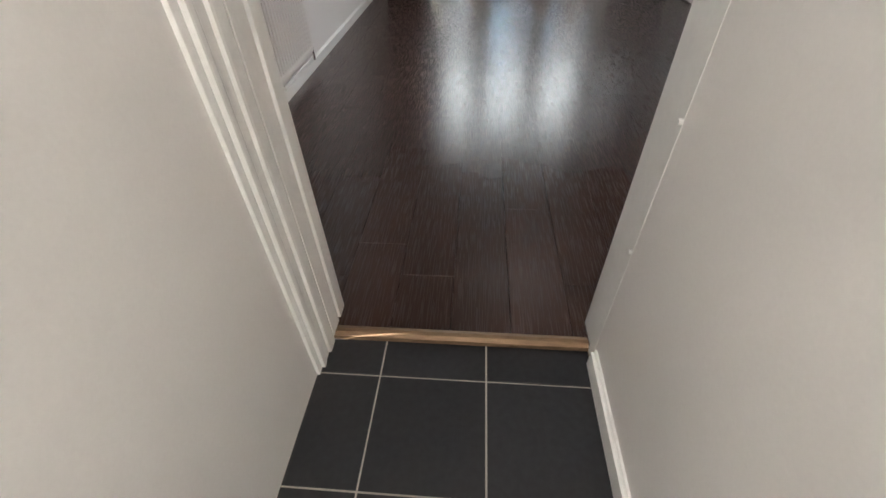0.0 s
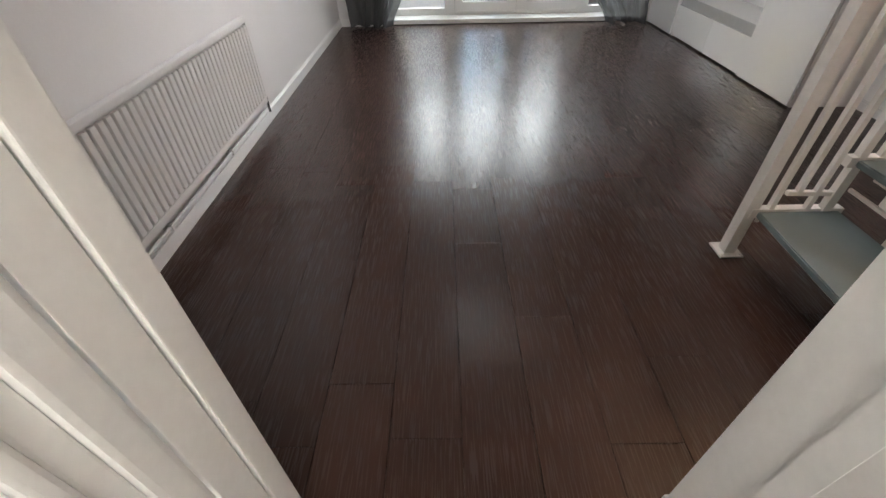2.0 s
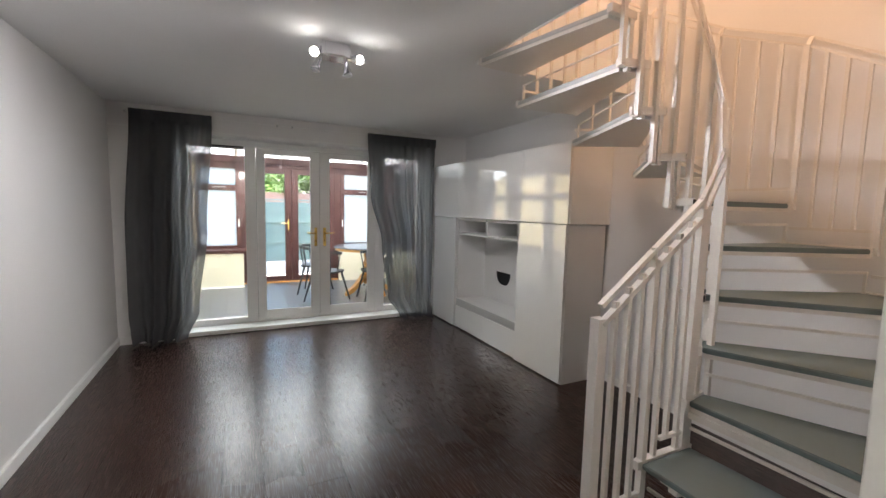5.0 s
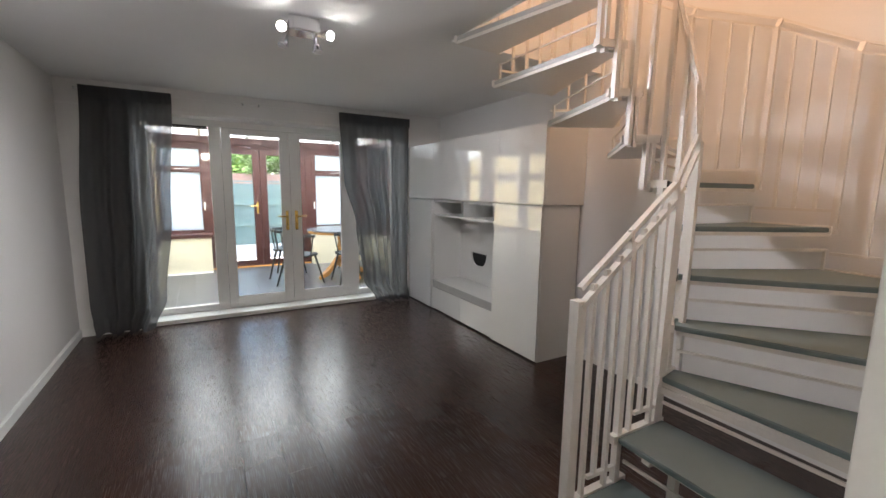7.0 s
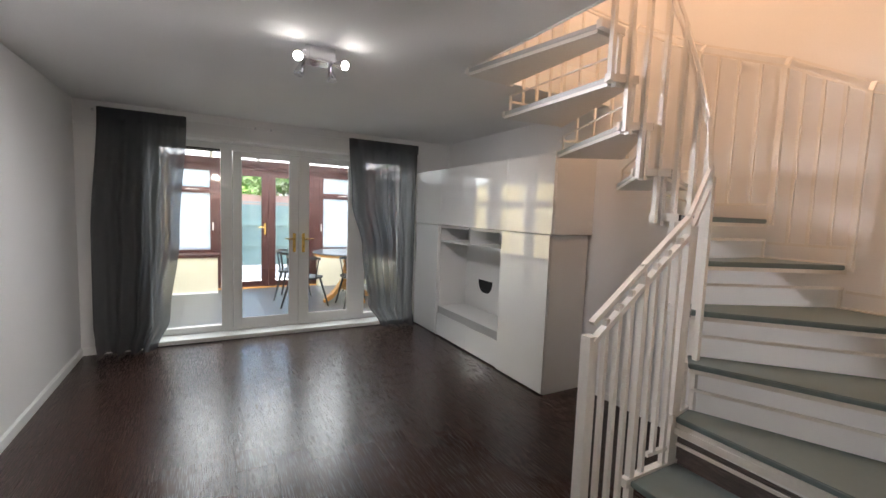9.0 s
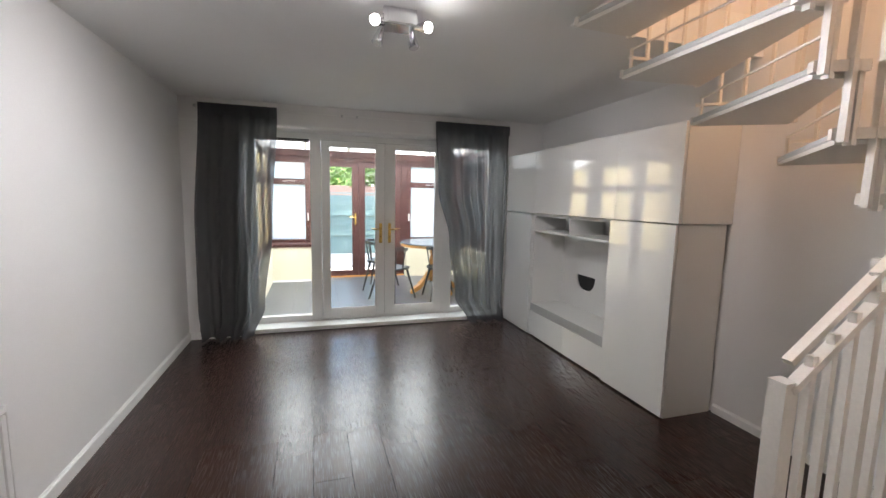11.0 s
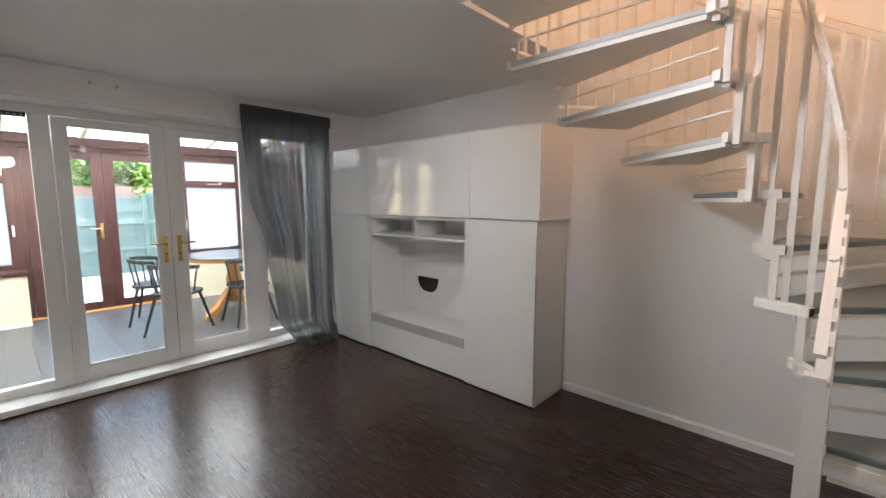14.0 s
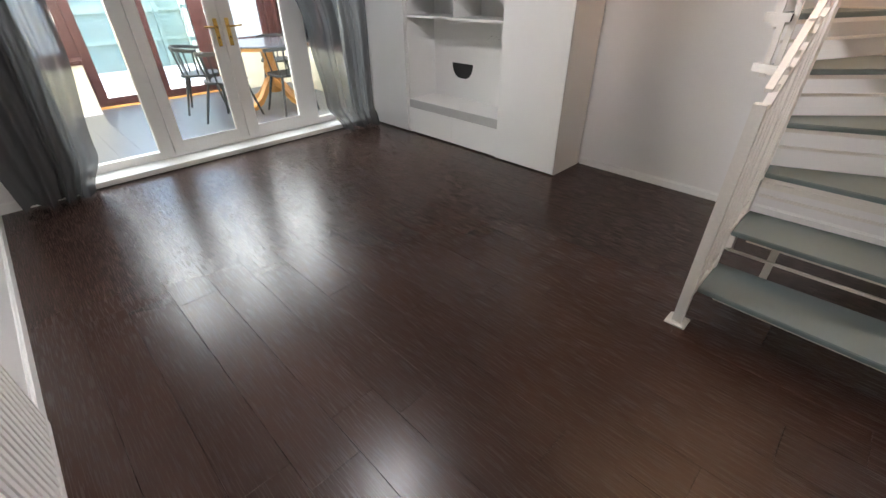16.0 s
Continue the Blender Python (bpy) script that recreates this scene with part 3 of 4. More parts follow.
# inner handrail: a doubled flat rail in lengths, one for each tread, with its balusters
RAILH = 0.84
inner_pts = [Vector(p) for p in (
    (1.085, 1.640, 1.015), (1.336, 1.632, 1.21), (1.595, 1.628, 1.405), (1.735, 1.64, 1.61), (1.785, 1.69, 1.83), (1.80, 1.76, 2.04),
    (1.79, 1.83, 2.25), (1.74, 1.89, 2.46), (1.66, 1.93, 2.66), (1.58, 1.96, 2.87), (1.46, 1.96, 3.08))]
for k, (a, b) in enumerate(zip(inner_pts, inner_pts[1:])):
    rail = part("handrail", bar(B(), a - Vector((0, 0, 0.03)), b - Vector((0, 0, 0.03)), 0.028 if k < 2 else 0.016, 0.018 if k < 2 else 0.012), STEEL, stair)
    d = (b - a)
    flat = Vector((d.x, d.y, 0))
    side = Vector((-flat.y, flat.x, 0)).normalized() * 0.008 if flat.length > 0.02 else Vector((0, 0.008, 0))
    part("grip", bar(B(), a + side + Vector((0, 0, 0.035)), b + side + Vector((0, 0, 0.035)), 0.024 if k < 2 else 0.016, 0.016 if k < 2 else 0.012), STEEL, rail)
    part("joint", rod(B(), b - Vector((0, 0, 0.04)), b + side + Vector((0, 0, 0.045)), 0.012, 8), STEEL, rail)
    count = 3 if k < 2 else 0
    z0 = RISE * (k + 1)
    for j in range(1, count + 1):
        f = j / (count + 1) if k < 2 else 0.5
        p = a.lerp(b, f)
        foot = z0 + (0.07 if j == 2 else 0.0) if k < 2 else z0 + 0.06
        part("baluster", bar(B(), (p.x, p.y, foot), (p.x, p.y, p.z), 0.018, 0.018), STEEL, stair)
    part("post", bar(B(), (b.x, b.y, RISE * (k + 1) - 0.04), (b.x, b.y, b.z), 0.022 if k > 1 else 0.026, 0.022 if k > 1 else 0.026), STEEL, stair)
    if k < 2:
        part("baluster_foot", bar(B(), a.lerp(b, 0.35).xy.to_3d() + Vector((0, 0, z0 + 0.07)), b.xy.to_3d() + Vector((0, 0, z0 + 0.07)), 0.016, 0.016), STEEL, stair)

# outer balustrade against the walls
outer = [Vector((*FRONT[i][1], RISE * (i + 1))) for i in range(12)]
outer = [Vector((min(p.x + 0.03, 2.55), p.y + (0.03 if i > 8 else 0) - (0.03 if i < 4 else 0), p.z)) for i, p in enumerate(outer)]
outer[9].y, outer[10].y, outer[11].y = 2.84, 2.87, 2.87
for i in range(3, 11):
    a, b = outer[i], outer[i + 1]
    up = Vector((0, 0, 0.80))
    low = Vector((0, 0, 0.08))
    rail = part("outer_handrail", bar(B(), a + up, b + up, 0.011, 0.011), STEEL, stair)
    out = Vector((0.05, 0, 0)) if i < 8 else Vector((0, 0.05, 0))
    part("grip", bar(B(), a + up + out * 0.7 + Vector((0, 0, 0.05)), b + up + out * 0.7 + Vector((0, 0, 0.05)), 0.012, 0.012), STEEL, rail)
    part("grip_bracket", bar(B(), b + up, b + up + out * 0.7 + Vector((0, 0, 0.05)), 0.022, 0.012), STEEL, rail)
    level = Vector((b.x, b.y, a.z))
    part("lower_rail", bar(B(), a + low, level + low, 0.014, 0.014), STEEL, stair)
    part("outer_post", bar(B(), a - Vector((0, 0, 0.03)), a + up, 0.026, 0.026), STEEL, stair)
    for f in (0.25, 0.5, 0.75):
        p = a.lerp(level, f) + low
        part("baluster", bar(B(), p, a.lerp(b, f) + up, 0.015, 0.015), STEEL, stair)

# ---- glazed doors to the conservatory ----
GY = 5.70
frame_w = thing("glazed_screen", "white plastic frame with fixed side lights and sill", "window frame")
frame_w["kind"] = "structure"


def fr(name, parent, x0, x1, z0, z1, y0=GY, y1=GY + 0.065, mat=None, bevel=0.004, label=""):
    return part(name, box(x0, x1, y0, y1, z0, z1, bevel=bevel), mat or UPVC, parent, label)


fr("outer_frame", frame_w, OX0, OX0 + 0.07, 0.05, OZ)
fr("outer_frame", frame_w, OX1 - 0.07, OX1, 0.05, OZ)
fr("head", frame_w, OX0 + 0.07, OX1 - 0.07, 2.005, OZ)
fr("mullion", frame_w, 0.005, 0.115, 0.05, 2.005)
fr("mullion", frame_w, 1.475, 1.60, 0.05, 2.005)
fr("bottom_rail", frame_w, OX0 + 0.07, 0.005, 0.05, 0.115)
fr("bottom_rail", frame_w, 1.60, OX1 - 0.07, 0.05, 0.115)
fr("threshold", frame_w, 0.115, 1.475, 0.05, 0.085)
part("sill", box(OX0, OX1, 5.485, GY + 0.1, 0.006, 0.05, bevel=0.005), TRIM, frame_w, "cream painted timber sill")
# Near-black strip paints the shadow line below the sill.
part("sill_shadow_gap", box(OX0, OX1, 5.492, GY, 0.0, 0.006), DARK, frame_w)
for x0, x1 in ((OX0 + 0.07, 0.005), (1.60, OX1 - 0.07)):
    part("pane", box(x0, x1, GY + 0.03, GY + 0.036, 0.115, 2.005), GLASS, frame_w).visible_shadow = False
vent = thing("trickle_vent", "black slotted ventilator along the top of side light", "vent")
part("casing", box(OX0 + 0.075, 0.002, GY - 0.008, GY - 0.001, 1.972, 2.004, bevel=0.002), DARK, vent)
for k in range(16):
    x = OX0 + 0.09 + k * 0.032
    part("slot", box(x, x + 0.02, GY - 0.011, GY - 0.008, 1.982, 1.99), GREY, vent)


def leaf(x0, x1, hinge_left):
    d = thing("glazed_door", "white plastic glazed door with brass lever, closed", "door", "conservatory doors")
    gx0, gx1 = (0.195, 0.705) if hinge_left else (0.905, 1.388)
    z0, z1, gz0, gz1 = 0.088, 2.0, 0.168, 1.948
    y0, y1 = GY - 0.012, GY + 0.05
    part("stile", box(x0, gx0, y0, y1, z0, z1, bevel=0.004), UPVC, d)
    part("stile", box(gx1, x1, y0, y1, z0, z1, bevel=0.004), UPVC, d)
    part("rail", box(gx0, gx1, y0 + 0.001, y1, gz1, z1, bevel=0.003), UPVC, d)
    part("rail", box(gx0, gx1, y0 + 0.001, y1, z0, gz0, bevel=0.003), UPVC, d)
    bm = B()
    for a in ((gx0, gx0 + 0.012, gz0, gz1), (gx1 - 0.012, gx1, gz0, gz1), (gx0, gx1, gz0, gz0 + 0.012), (gx0, gx1, gz1 - 0.012, gz1)):
        bx(bm, a[0], a[1], y0 + 0.008, y0 + 0.02, a[2], a[3], bevel=0.003)
    part("glazing_bead", bm, UPVC, d)
    part("pane", box(gx0, gx1, y0 + 0.03, y0 + 0.036, gz0, gz1), GLASS, d).visible_shadow = False
    hx = x1 - 0.045 if hinge_left else x0 + 0.052
    plate = part("handle_plate", box(hx - 0.016, hx + 0.016, y0 - 0.011, y0, 0.905, 1.125, bevel=0.004), GILT, d, "polished brass handle plate")
    s = -1 if hinge_left else 1
    bm = rod(B(), (hx, y0 - 0.01, 1.06), (hx, y0 - 0.05, 1.06), 0.009)
    rod(bm, (hx, y0 - 0.048, 1.06), (hx + s * 0.11, y0 - 0.05, 1.066), 0.009, r2=0.007)
    part("lever", bm, GILT, plate, smooth=True)
    part("keyhole", rod(B(), (hx, y0 - 0.013, 0.975), (hx, y0 - 0.010, 0.975), 0.007), DARK, plate)
    return d


leaf(0.118, 0.796, True)
leaf(0.800, 1.472, False)

# ---- curtains ----
def curtain(label, sides, y, folds, seed, open_edge):
    """Hanging cloth; sides: rows of height, left and right edge, in falling order."""
    rng = random.Random(seed)
    bm = B()
    nu, nv = 110, 70
    phase = [rng.uniform(0, 6.28) for _ in range(6)]
    grid = []
    for j in range(nv + 1):
        v = j / nv
        z = sides[0][0] * (1 - v) + 0.012 * v
        for (za, la, ra), (zb, lb, rb) in zip(sides, sides[1:]):
            if zb <= z <= za:
                f = (za - z) / (za - zb)
                f = f * f * (3 - 2 * f)
                xl, xr = la + (lb - la) * f, ra + (rb - ra) * f
        row = []
        amp = 0.012 + 0.034 * min(1, v * 2.2) + (0.03 if v > 0.93 else 0)
        for i in range(nu + 1):
            u = i / nu
            uu = u + 0.045 * math.sin(6.28 * u * 1.3 + phase[0]) * (0.3 + v)
            w = math.sin(6.28 * folds * uu + phase[1] + 0.6 * v) + 0.45 * math.sin(6.28 * folds * 2.3 * uu + phase[2] - 1.1 * v)
            w += 0.25 * math.sin(6.28 * 6.5 * uu + phase[3] + 2.0 * v) * (1 - v)
            dx = 0.012 * math.sin(6.28 * folds * uu + phase[4]) * v
            zz = z
            if v > 0.93:
                zz = max(0.01, z - 0.0) + 0.006 * abs(math.sin(9 * u + phase[5]))
            row.append(bm.verts.new((xl + (xr - xl) * u + dx, min(5.446, y + amp * w - 0.05 * max(0, v - 0.9) * 10 * abs(math.sin(7 * u + seed))), zz)))
        grid.append(row)
    for j in range(nv):
        for i in range(nu):
            bm.faces.new((grid[j][i], grid[j][i + 1], grid[j + 1][i + 1], grid[j + 1][i]))
    c = thing("curtain", label, "curtain", "grey voile curtains")
    part("cloth", bm, VOILE, c, smooth=True)
    bm = B()
    # header band: a second layer of cloth
    top, l, r = sides[0]
    n = 60
    rows = []
    for z in (top + 0.004, top - 0.10):
        rows.append([bm.verts.new((l + (r - l) * k / n, y - 0.016 + 0.005 * math.sin(k * 0.9 + seed), z)) for k in range(n + 1)])
    for k in range(n):
        bm.faces.new((rows[0][k], rows[0][k + 1], rows[1][k + 1], rows[1][k]))
    part("header_band", bm, VOILE, c, smooth=True)
    return c


curtain("sheer grey curtain hanging full length by west wall", [(2.235, -0.955, -0.285), (1.1, -1.01, -0.36), (0.3, -1.01, -0.45), (0.0, -0.98, -0.56)], 5.40, 3.5, 3, 1)
curtain("sheer grey curtain gathered aside beside white cabinets", [(2.225, 1.295, 2.155), (1.55, 1.34, 2.15), (0.95, 1.48, 2.15), (0.3, 1.56, 2.14), (0.0, 1.72, 2.14)], 5.40, 4.0, 8, 0)
track = thing("curtain_wire", "thin white curtain wire above the glazed doors", "curtain rail")
part("wire", rod(B(), (-1.0, 5.425, 2.215), (2.18, 5.425, 2.215), 0.004, 8), TRIM, track)
for x in (-0.99, 0.32, 0.47, 2.17):
    part("bracket", box(x - 0.008, x + 0.008, 5.42, NY, 2.205, 2.225, bevel=0.002), CHROME, track)

# ---- ceiling spotlight ----
cl = thing("ceiling_spotlight", "chrome ceiling light with four adjustable spots, two lit", "ceiling light")
part("base", box(0.365, 0.525, 3.05, 3.17, 2.225, 2.30, bevel=0.006), CHROME, cl)
part("plate", box(0.385, 0.505, 3.045, 3.05, 2.232, 2.290), CHROME, cl)
for (x, y), aim, lit in (((0.36, 3.07), (-0.55, -0.8, -0.22), True), ((0.53, 3.07), (0.5, -0.8, -0.25), True),
                         ((0.37, 3.15), (-0.32, -0.1, -0.9), False), ((0.52, 3.15), (0.12, -0.2, -0.95), False)):
    aim = Vector(aim).normalized()
    j = Vector((x, y, 2.23))
    arm = part("arm", rod(B(), (x, y, 2.27), j, 0.006), CHROME, cl)
    e = j + aim * 0.075
    bm = rod(B(), j - aim * 0.01, j + aim * 0.045, 0.014, 16, 0.021)
    rod(bm, j + aim * 0.045, e, 0.024, 16, 0.027)
    head = part("spot_head", bm, CHROME, cl, smooth=False)
    part("bulb", rod(B(), e - aim * 0.001, e + aim * 0.006, 0.023, 16), BULB if lit else GREY, head, "lit bulb" if lit else "unlit bulb face")

# ---- conservatory ----
CY = 8.55
solid("floor_conservatory_base", box(-0.75, 2.9, 5.80, CY + 0.05, -0.15, -0.006), JOINT, "base below the conservatory boards", "floor", "structure")
bm = box(-0.75, -0.62, 5.77, CY + 0.1, -0.15, 0.60)
bx(bm, -0.62, 0.0, 8.22, CY + 0.1, -0.15, 0.575)
bx(bm, 1.62, 2.62, 8.35, CY + 0.1, -0.15, 0.60)
bx(bm, 2.62, 2.75, 5.77, CY + 0.1, -0.15, 0.60)
solid("wall_conservatory", bm, CREAM, "low cream dwarf wall under the conservatory windows", "wall", "structure")
solid("baseboard_conservatory", box(-0.62, 0.0, 8.205, 8.22, 0.0, 0.03), TRIM, "thin cream skirting below the dwarf wall", "skirting board", "structure")
cf = thing("conservatory_frame", "mahogany-brown plastic conservatory frame with opal panes", "window frame")
cf["kind"] = "structure"


def br(x0, x1, z0, z1, y0=CY - 0.035, y1=CY + 0.035, name="bar"):
    return part(name, box(x0, x1, y0, y1, z0, z1, bevel=0.005), MAHOG, cf)


br(-0.75, 2.75, 2.075, 2.19, CY - 0.05, CY + 0.05, "head_beam")
br(-0.80, 0.03, 0.575, 0.625, 8.20, CY + 0.05, "window_sill")
br(1.60, 2.75, 0.60, 0.645, 8.33, CY + 0.05, "window_sill")
for x0, x1, za, zb in ((-0.72, -0.02, 0.625, 2.075), (1.66, 2.50, 0.645, 2.075)):
    br(x0, x0 + 0.07, za, zb)
    br(x1 - 0.08, x1, za, zb)
    br(x0 + 0.07, x1 - 0.08, za, za + 0.05)
    br(x0 + 0.07, x1 - 0.08, 1.605, 1.70)
    br(x0 + 0.07, x1 - 0.08, 1.975, zb)
    part("pane", box(x0 + 0.07, x1 - 0.08, CY, CY + 0.006, za + 0.05, 1.605), FROST, cf, "opal lower pane")
    part("pane", box(x0 + 0.07, x1 - 0.08, CY, CY + 0.006, 1.70, 1.975), FROST, cf, "opal top pane")
    hx = x1 - 0.04 if x0 < 0 else x0 + 0.035
    part("window_handle", box(hx - 0.01, hx + 0.01, CY - 0.055, CY - 0.036, 1.0, 1.13, bevel=0.004), UPVC, cf, "small white window handle")
    part("stay", rod(B(), ((x0 + x1) / 2 - 0.08, CY - 0.05, 1.655), ((x0 + x1) / 2 + 0.12, CY - 0.05, 1.665), 0.004), UPVC, cf, "white casement stay")
br(-0.02, 0.05, 0.0, 2.075)
br(1.545, 1.66, 0.0, 2.075)
br(2.50, 2.66, 0.6, 2.19, CY - 0.1, CY + 0.05, "corner_post")
br(0.05, 1.545, 2.02, 2.075)
br(0.05, 1.545, 0.0, 0.04, name="door_threshold")
solid("trim_threshold", box(0.0, 1.60, CY - 0.075, CY - 0.037, 0.0, 0.022, bevel=0.004), PINE, "honey timber strip before the brown doors", "threshold", "structure")
# west side windows: three framed bays over the dwarf wall, with a raked top light
for y0, y1 in ((5.80, 5.87), (6.66, 6.74), (7.52, 7.60), (8.42, 8.51)):
    part("bar", box(-0.72, -0.65, y0, y1, 0.627, 2.073, bevel=0.004), MAHOG, cf)
part("window_sill", box(-0.80, -0.60, 5.79, 8.195, 0.60, 0.627, bevel=0.005), MAHOG, cf)
part("bar", box(-0.73, -0.64, 5.80, 8.50, 2.075, 2.17, bevel=0.005), MAHOG, cf)
for y0, y1 in ((5.87, 6.66), (6.74, 7.52), (7.60, 8.42)):
    part("bar", box(-0.718, -0.652, y0, y1, 1.605, 1.70, bevel=0.004), MAHOG, cf)
    part("bar", box(-0.718, -0.652, y0, y1, 0.627, 0.68, bevel=0.004), MAHOG, cf)
    part("pane", box(-0.69, -0.684, y0, y1, 0.68, 1.605), OPALSIDE, cf, "warm opal lower pane")
    part("pane", box(-0.69, -0.684, y0, y1, 1.70, 2.075), OPALSIDE, cf, "warm opal top pane")
bm = B()
side_a = [bm.verts.new((-0.70, y, z)) for y, z in ((5.79, 2.17), (8.49, 2.17), (8.40, 2.18), (5.79, 2.58))]
side_b = [bm.verts.new((-0.68, v.co.y, v.co.z)) for v in side_a]
bm.faces.new(side_a)
bm.faces.new(side_b[::-1])
for i in range(4):
    bm.faces.new((side_a[i], side_a[(i + 1) % 4], side_b[(i + 1) % 4], side_b[i]))
bmesh.ops.recalc_face_normals(bm, faces=bm.faces)
part("pane", bm, OPALSIDE, cf, "raked opal top light")
# side window towards the neighbour
for y0, y1 in ((5.8, 5.87), (7.1, 7.19), (8.36, 8.45)):
    part("bar", box(2.60, 2.67, y0, y1, 0.6, 2.19, bevel=0.004), MAHOG, cf)
for z0, z1 in ((0.6, 0.66), (1.605, 1.70), (2.08, 2.19)):
    part("bar", box(2.602, 2.668, 5.87, 8.36, z0, z1, bevel=0.004), MAHOG, cf)
part("pane", box(2.63, 2.636, 5.87, 8.36, 0.66, 2.08), GLASS, cf).visible_shadow = False


def brown_door(x0, x1, gx0, gx1, handle_x, s):
    d = thing("brown_glazed_door", "mahogany-brown glazed garden door with brass lever, closed", "door", "garden doors")
    y0, y1 = CY - 0.04, CY + 0.03
    part("stile", box(x0, gx0, y0, y1, 0.042, 2.018, bevel=0.005), MAHOG, d)
    part("stile", box(gx1, x1, y0, y1, 0.042, 2.018, bevel=0.005), MAHOG, d)
    part("rail", box(gx0, gx1, y0 + 0.001, y1, 1.925, 2.018, bevel=0.004), MAHOG, d)
    part("rail", box(gx0, gx1, y0 + 0.001, y1, 0.042, 0.115, bevel=0.004), MAHOG, d)
    part("pane", box(gx0, gx1, CY, CY + 0.006, 0.115, 1.925), GLASS, d).visible_shadow = False
    if handle_x:
        pl = part("handle_plate", box(handle_x - 0.015, handle_x + 0.015, y0 - 0.01, y0, 0.93, 1.13, bevel=0.004), GILT, d, "brass handle plate")
        part("lever", rod(rod(B(), (handle_x, y0 - 0.01, 1.06), (handle_x, y0 - 0.05, 1.06), 0.008), (handle_x, y0 - 0.05, 1.06), (handle_x + s * 0.11, y0 - 0.05, 1.062), 0.008), GILT, pl)
    return d


brown_door(0.052, 0.790, 0.155, 0.680, 0.735, -1)
brown_door(0.794, 1.543, 0.905, 1.440, 0, 1)

roof = thing("conservatory_roof", "opal polycarbonate lean-to roof with white glazing bars", "roof")
roof["kind"] = "structure"
bm = B()
vs = [bm.verts.new(p) for p in ((-0.82, 5.78, 2.62), (2.78, 5.78, 2.62), (2.78, CY + 0.25, 2.17), (-0.82, CY + 0.25, 2.17))]
bm.faces.new(vs)
bmesh.ops.solidify(bm, geom=bm.faces[:], thickness=0.016)
part("sheet", bm, POLY, roof)
for x in (-0.78, -0.08, 0.62, 1.32, 2.02, 2.72):
    part("glazing_bar", bar(B(), (x, 5.79, 2.60), (x, CY + 0.22, 2.155), 0.05, 0.04), UPVC, roof)
solid("wall_gable", box(2.62, 2.75, 5.78, 7.2, 2.19, 2.40), WALL, "white infill over the side window", "wall", "structure")


# ---- table and chairs ----
def table(cx, cy):
    t = thing("round_table", "round dark-topped dining table on honey pine pedestal", "table", at=(cx, cy, 0))
    part("tabletop", lathe(B(), 0, 0, [(0.50, 0.738), (0.535, 0.741), (0.54, 0.748), (0.535, 0.757), (0.50, 0.76)], 48), TOPM, t, "dark slate-grey tabletop")
    part("apron", lathe(B(), 0, 0, [(0.50, 0.70), (0.515, 0.705), (0.52, 0.737)], 48), PINE, t, "honey pine rim")
    part("pedestal", lathe(B(), 0, 0, [(0.075, 0.16), (0.085, 0.2), (0.06, 0.26), (0.05, 0.30), (0.085, 0.40), (0.088, 0.46), (0.06, 0.56), (0.075, 0.60), (0.075, 0.64), (0.16, 0.69), (0.2, 0.70)]), PINE, t, smooth=True)
    for k in range(4):
        a = math.radians(20 + 90 * k)
        bm = B()
        c, s = math.cos(a), math.sin(a)
        pr = [(0.04, 0.30), (0.12, 0.26), (0.20, 0.17), (0.28, 0.09), (0.36, 0.055), (0.40, 0.03)]
        rows = []
        for r, z in pr:
            hgt = 0.055 - 0.06 * (r - 0.04)
            wid = 0.032
            rows.append([bm.verts.new((c * r - s * u * wid, s * r + c * u * wid, max(0.0, z + v * hgt))) for u, v in ((-1, -1), (1, -1), (1, 1), (-1, 1))])
        for p, q in zip(rows, rows[1:]):
            for i in range(4):
                bm.faces.new((p[i], p[(i + 1) % 4], q[(i + 1) % 4], q[i]))
        bm.faces.new(rows[0][::-1])
        bm.faces.new(rows[-1])
        bmesh.ops.recalc_face_normals(bm, faces=bm.faces)
        part("foot", bm, PINE, t)
        part("foot_pad", box(c * 0.40 - 0.03, c * 0.40 + 0.03, s * 0.40 - 0.03, s * 0.40 + 0.03, 0.0, 0.05, bevel=0.012), PINE, t)
    return t


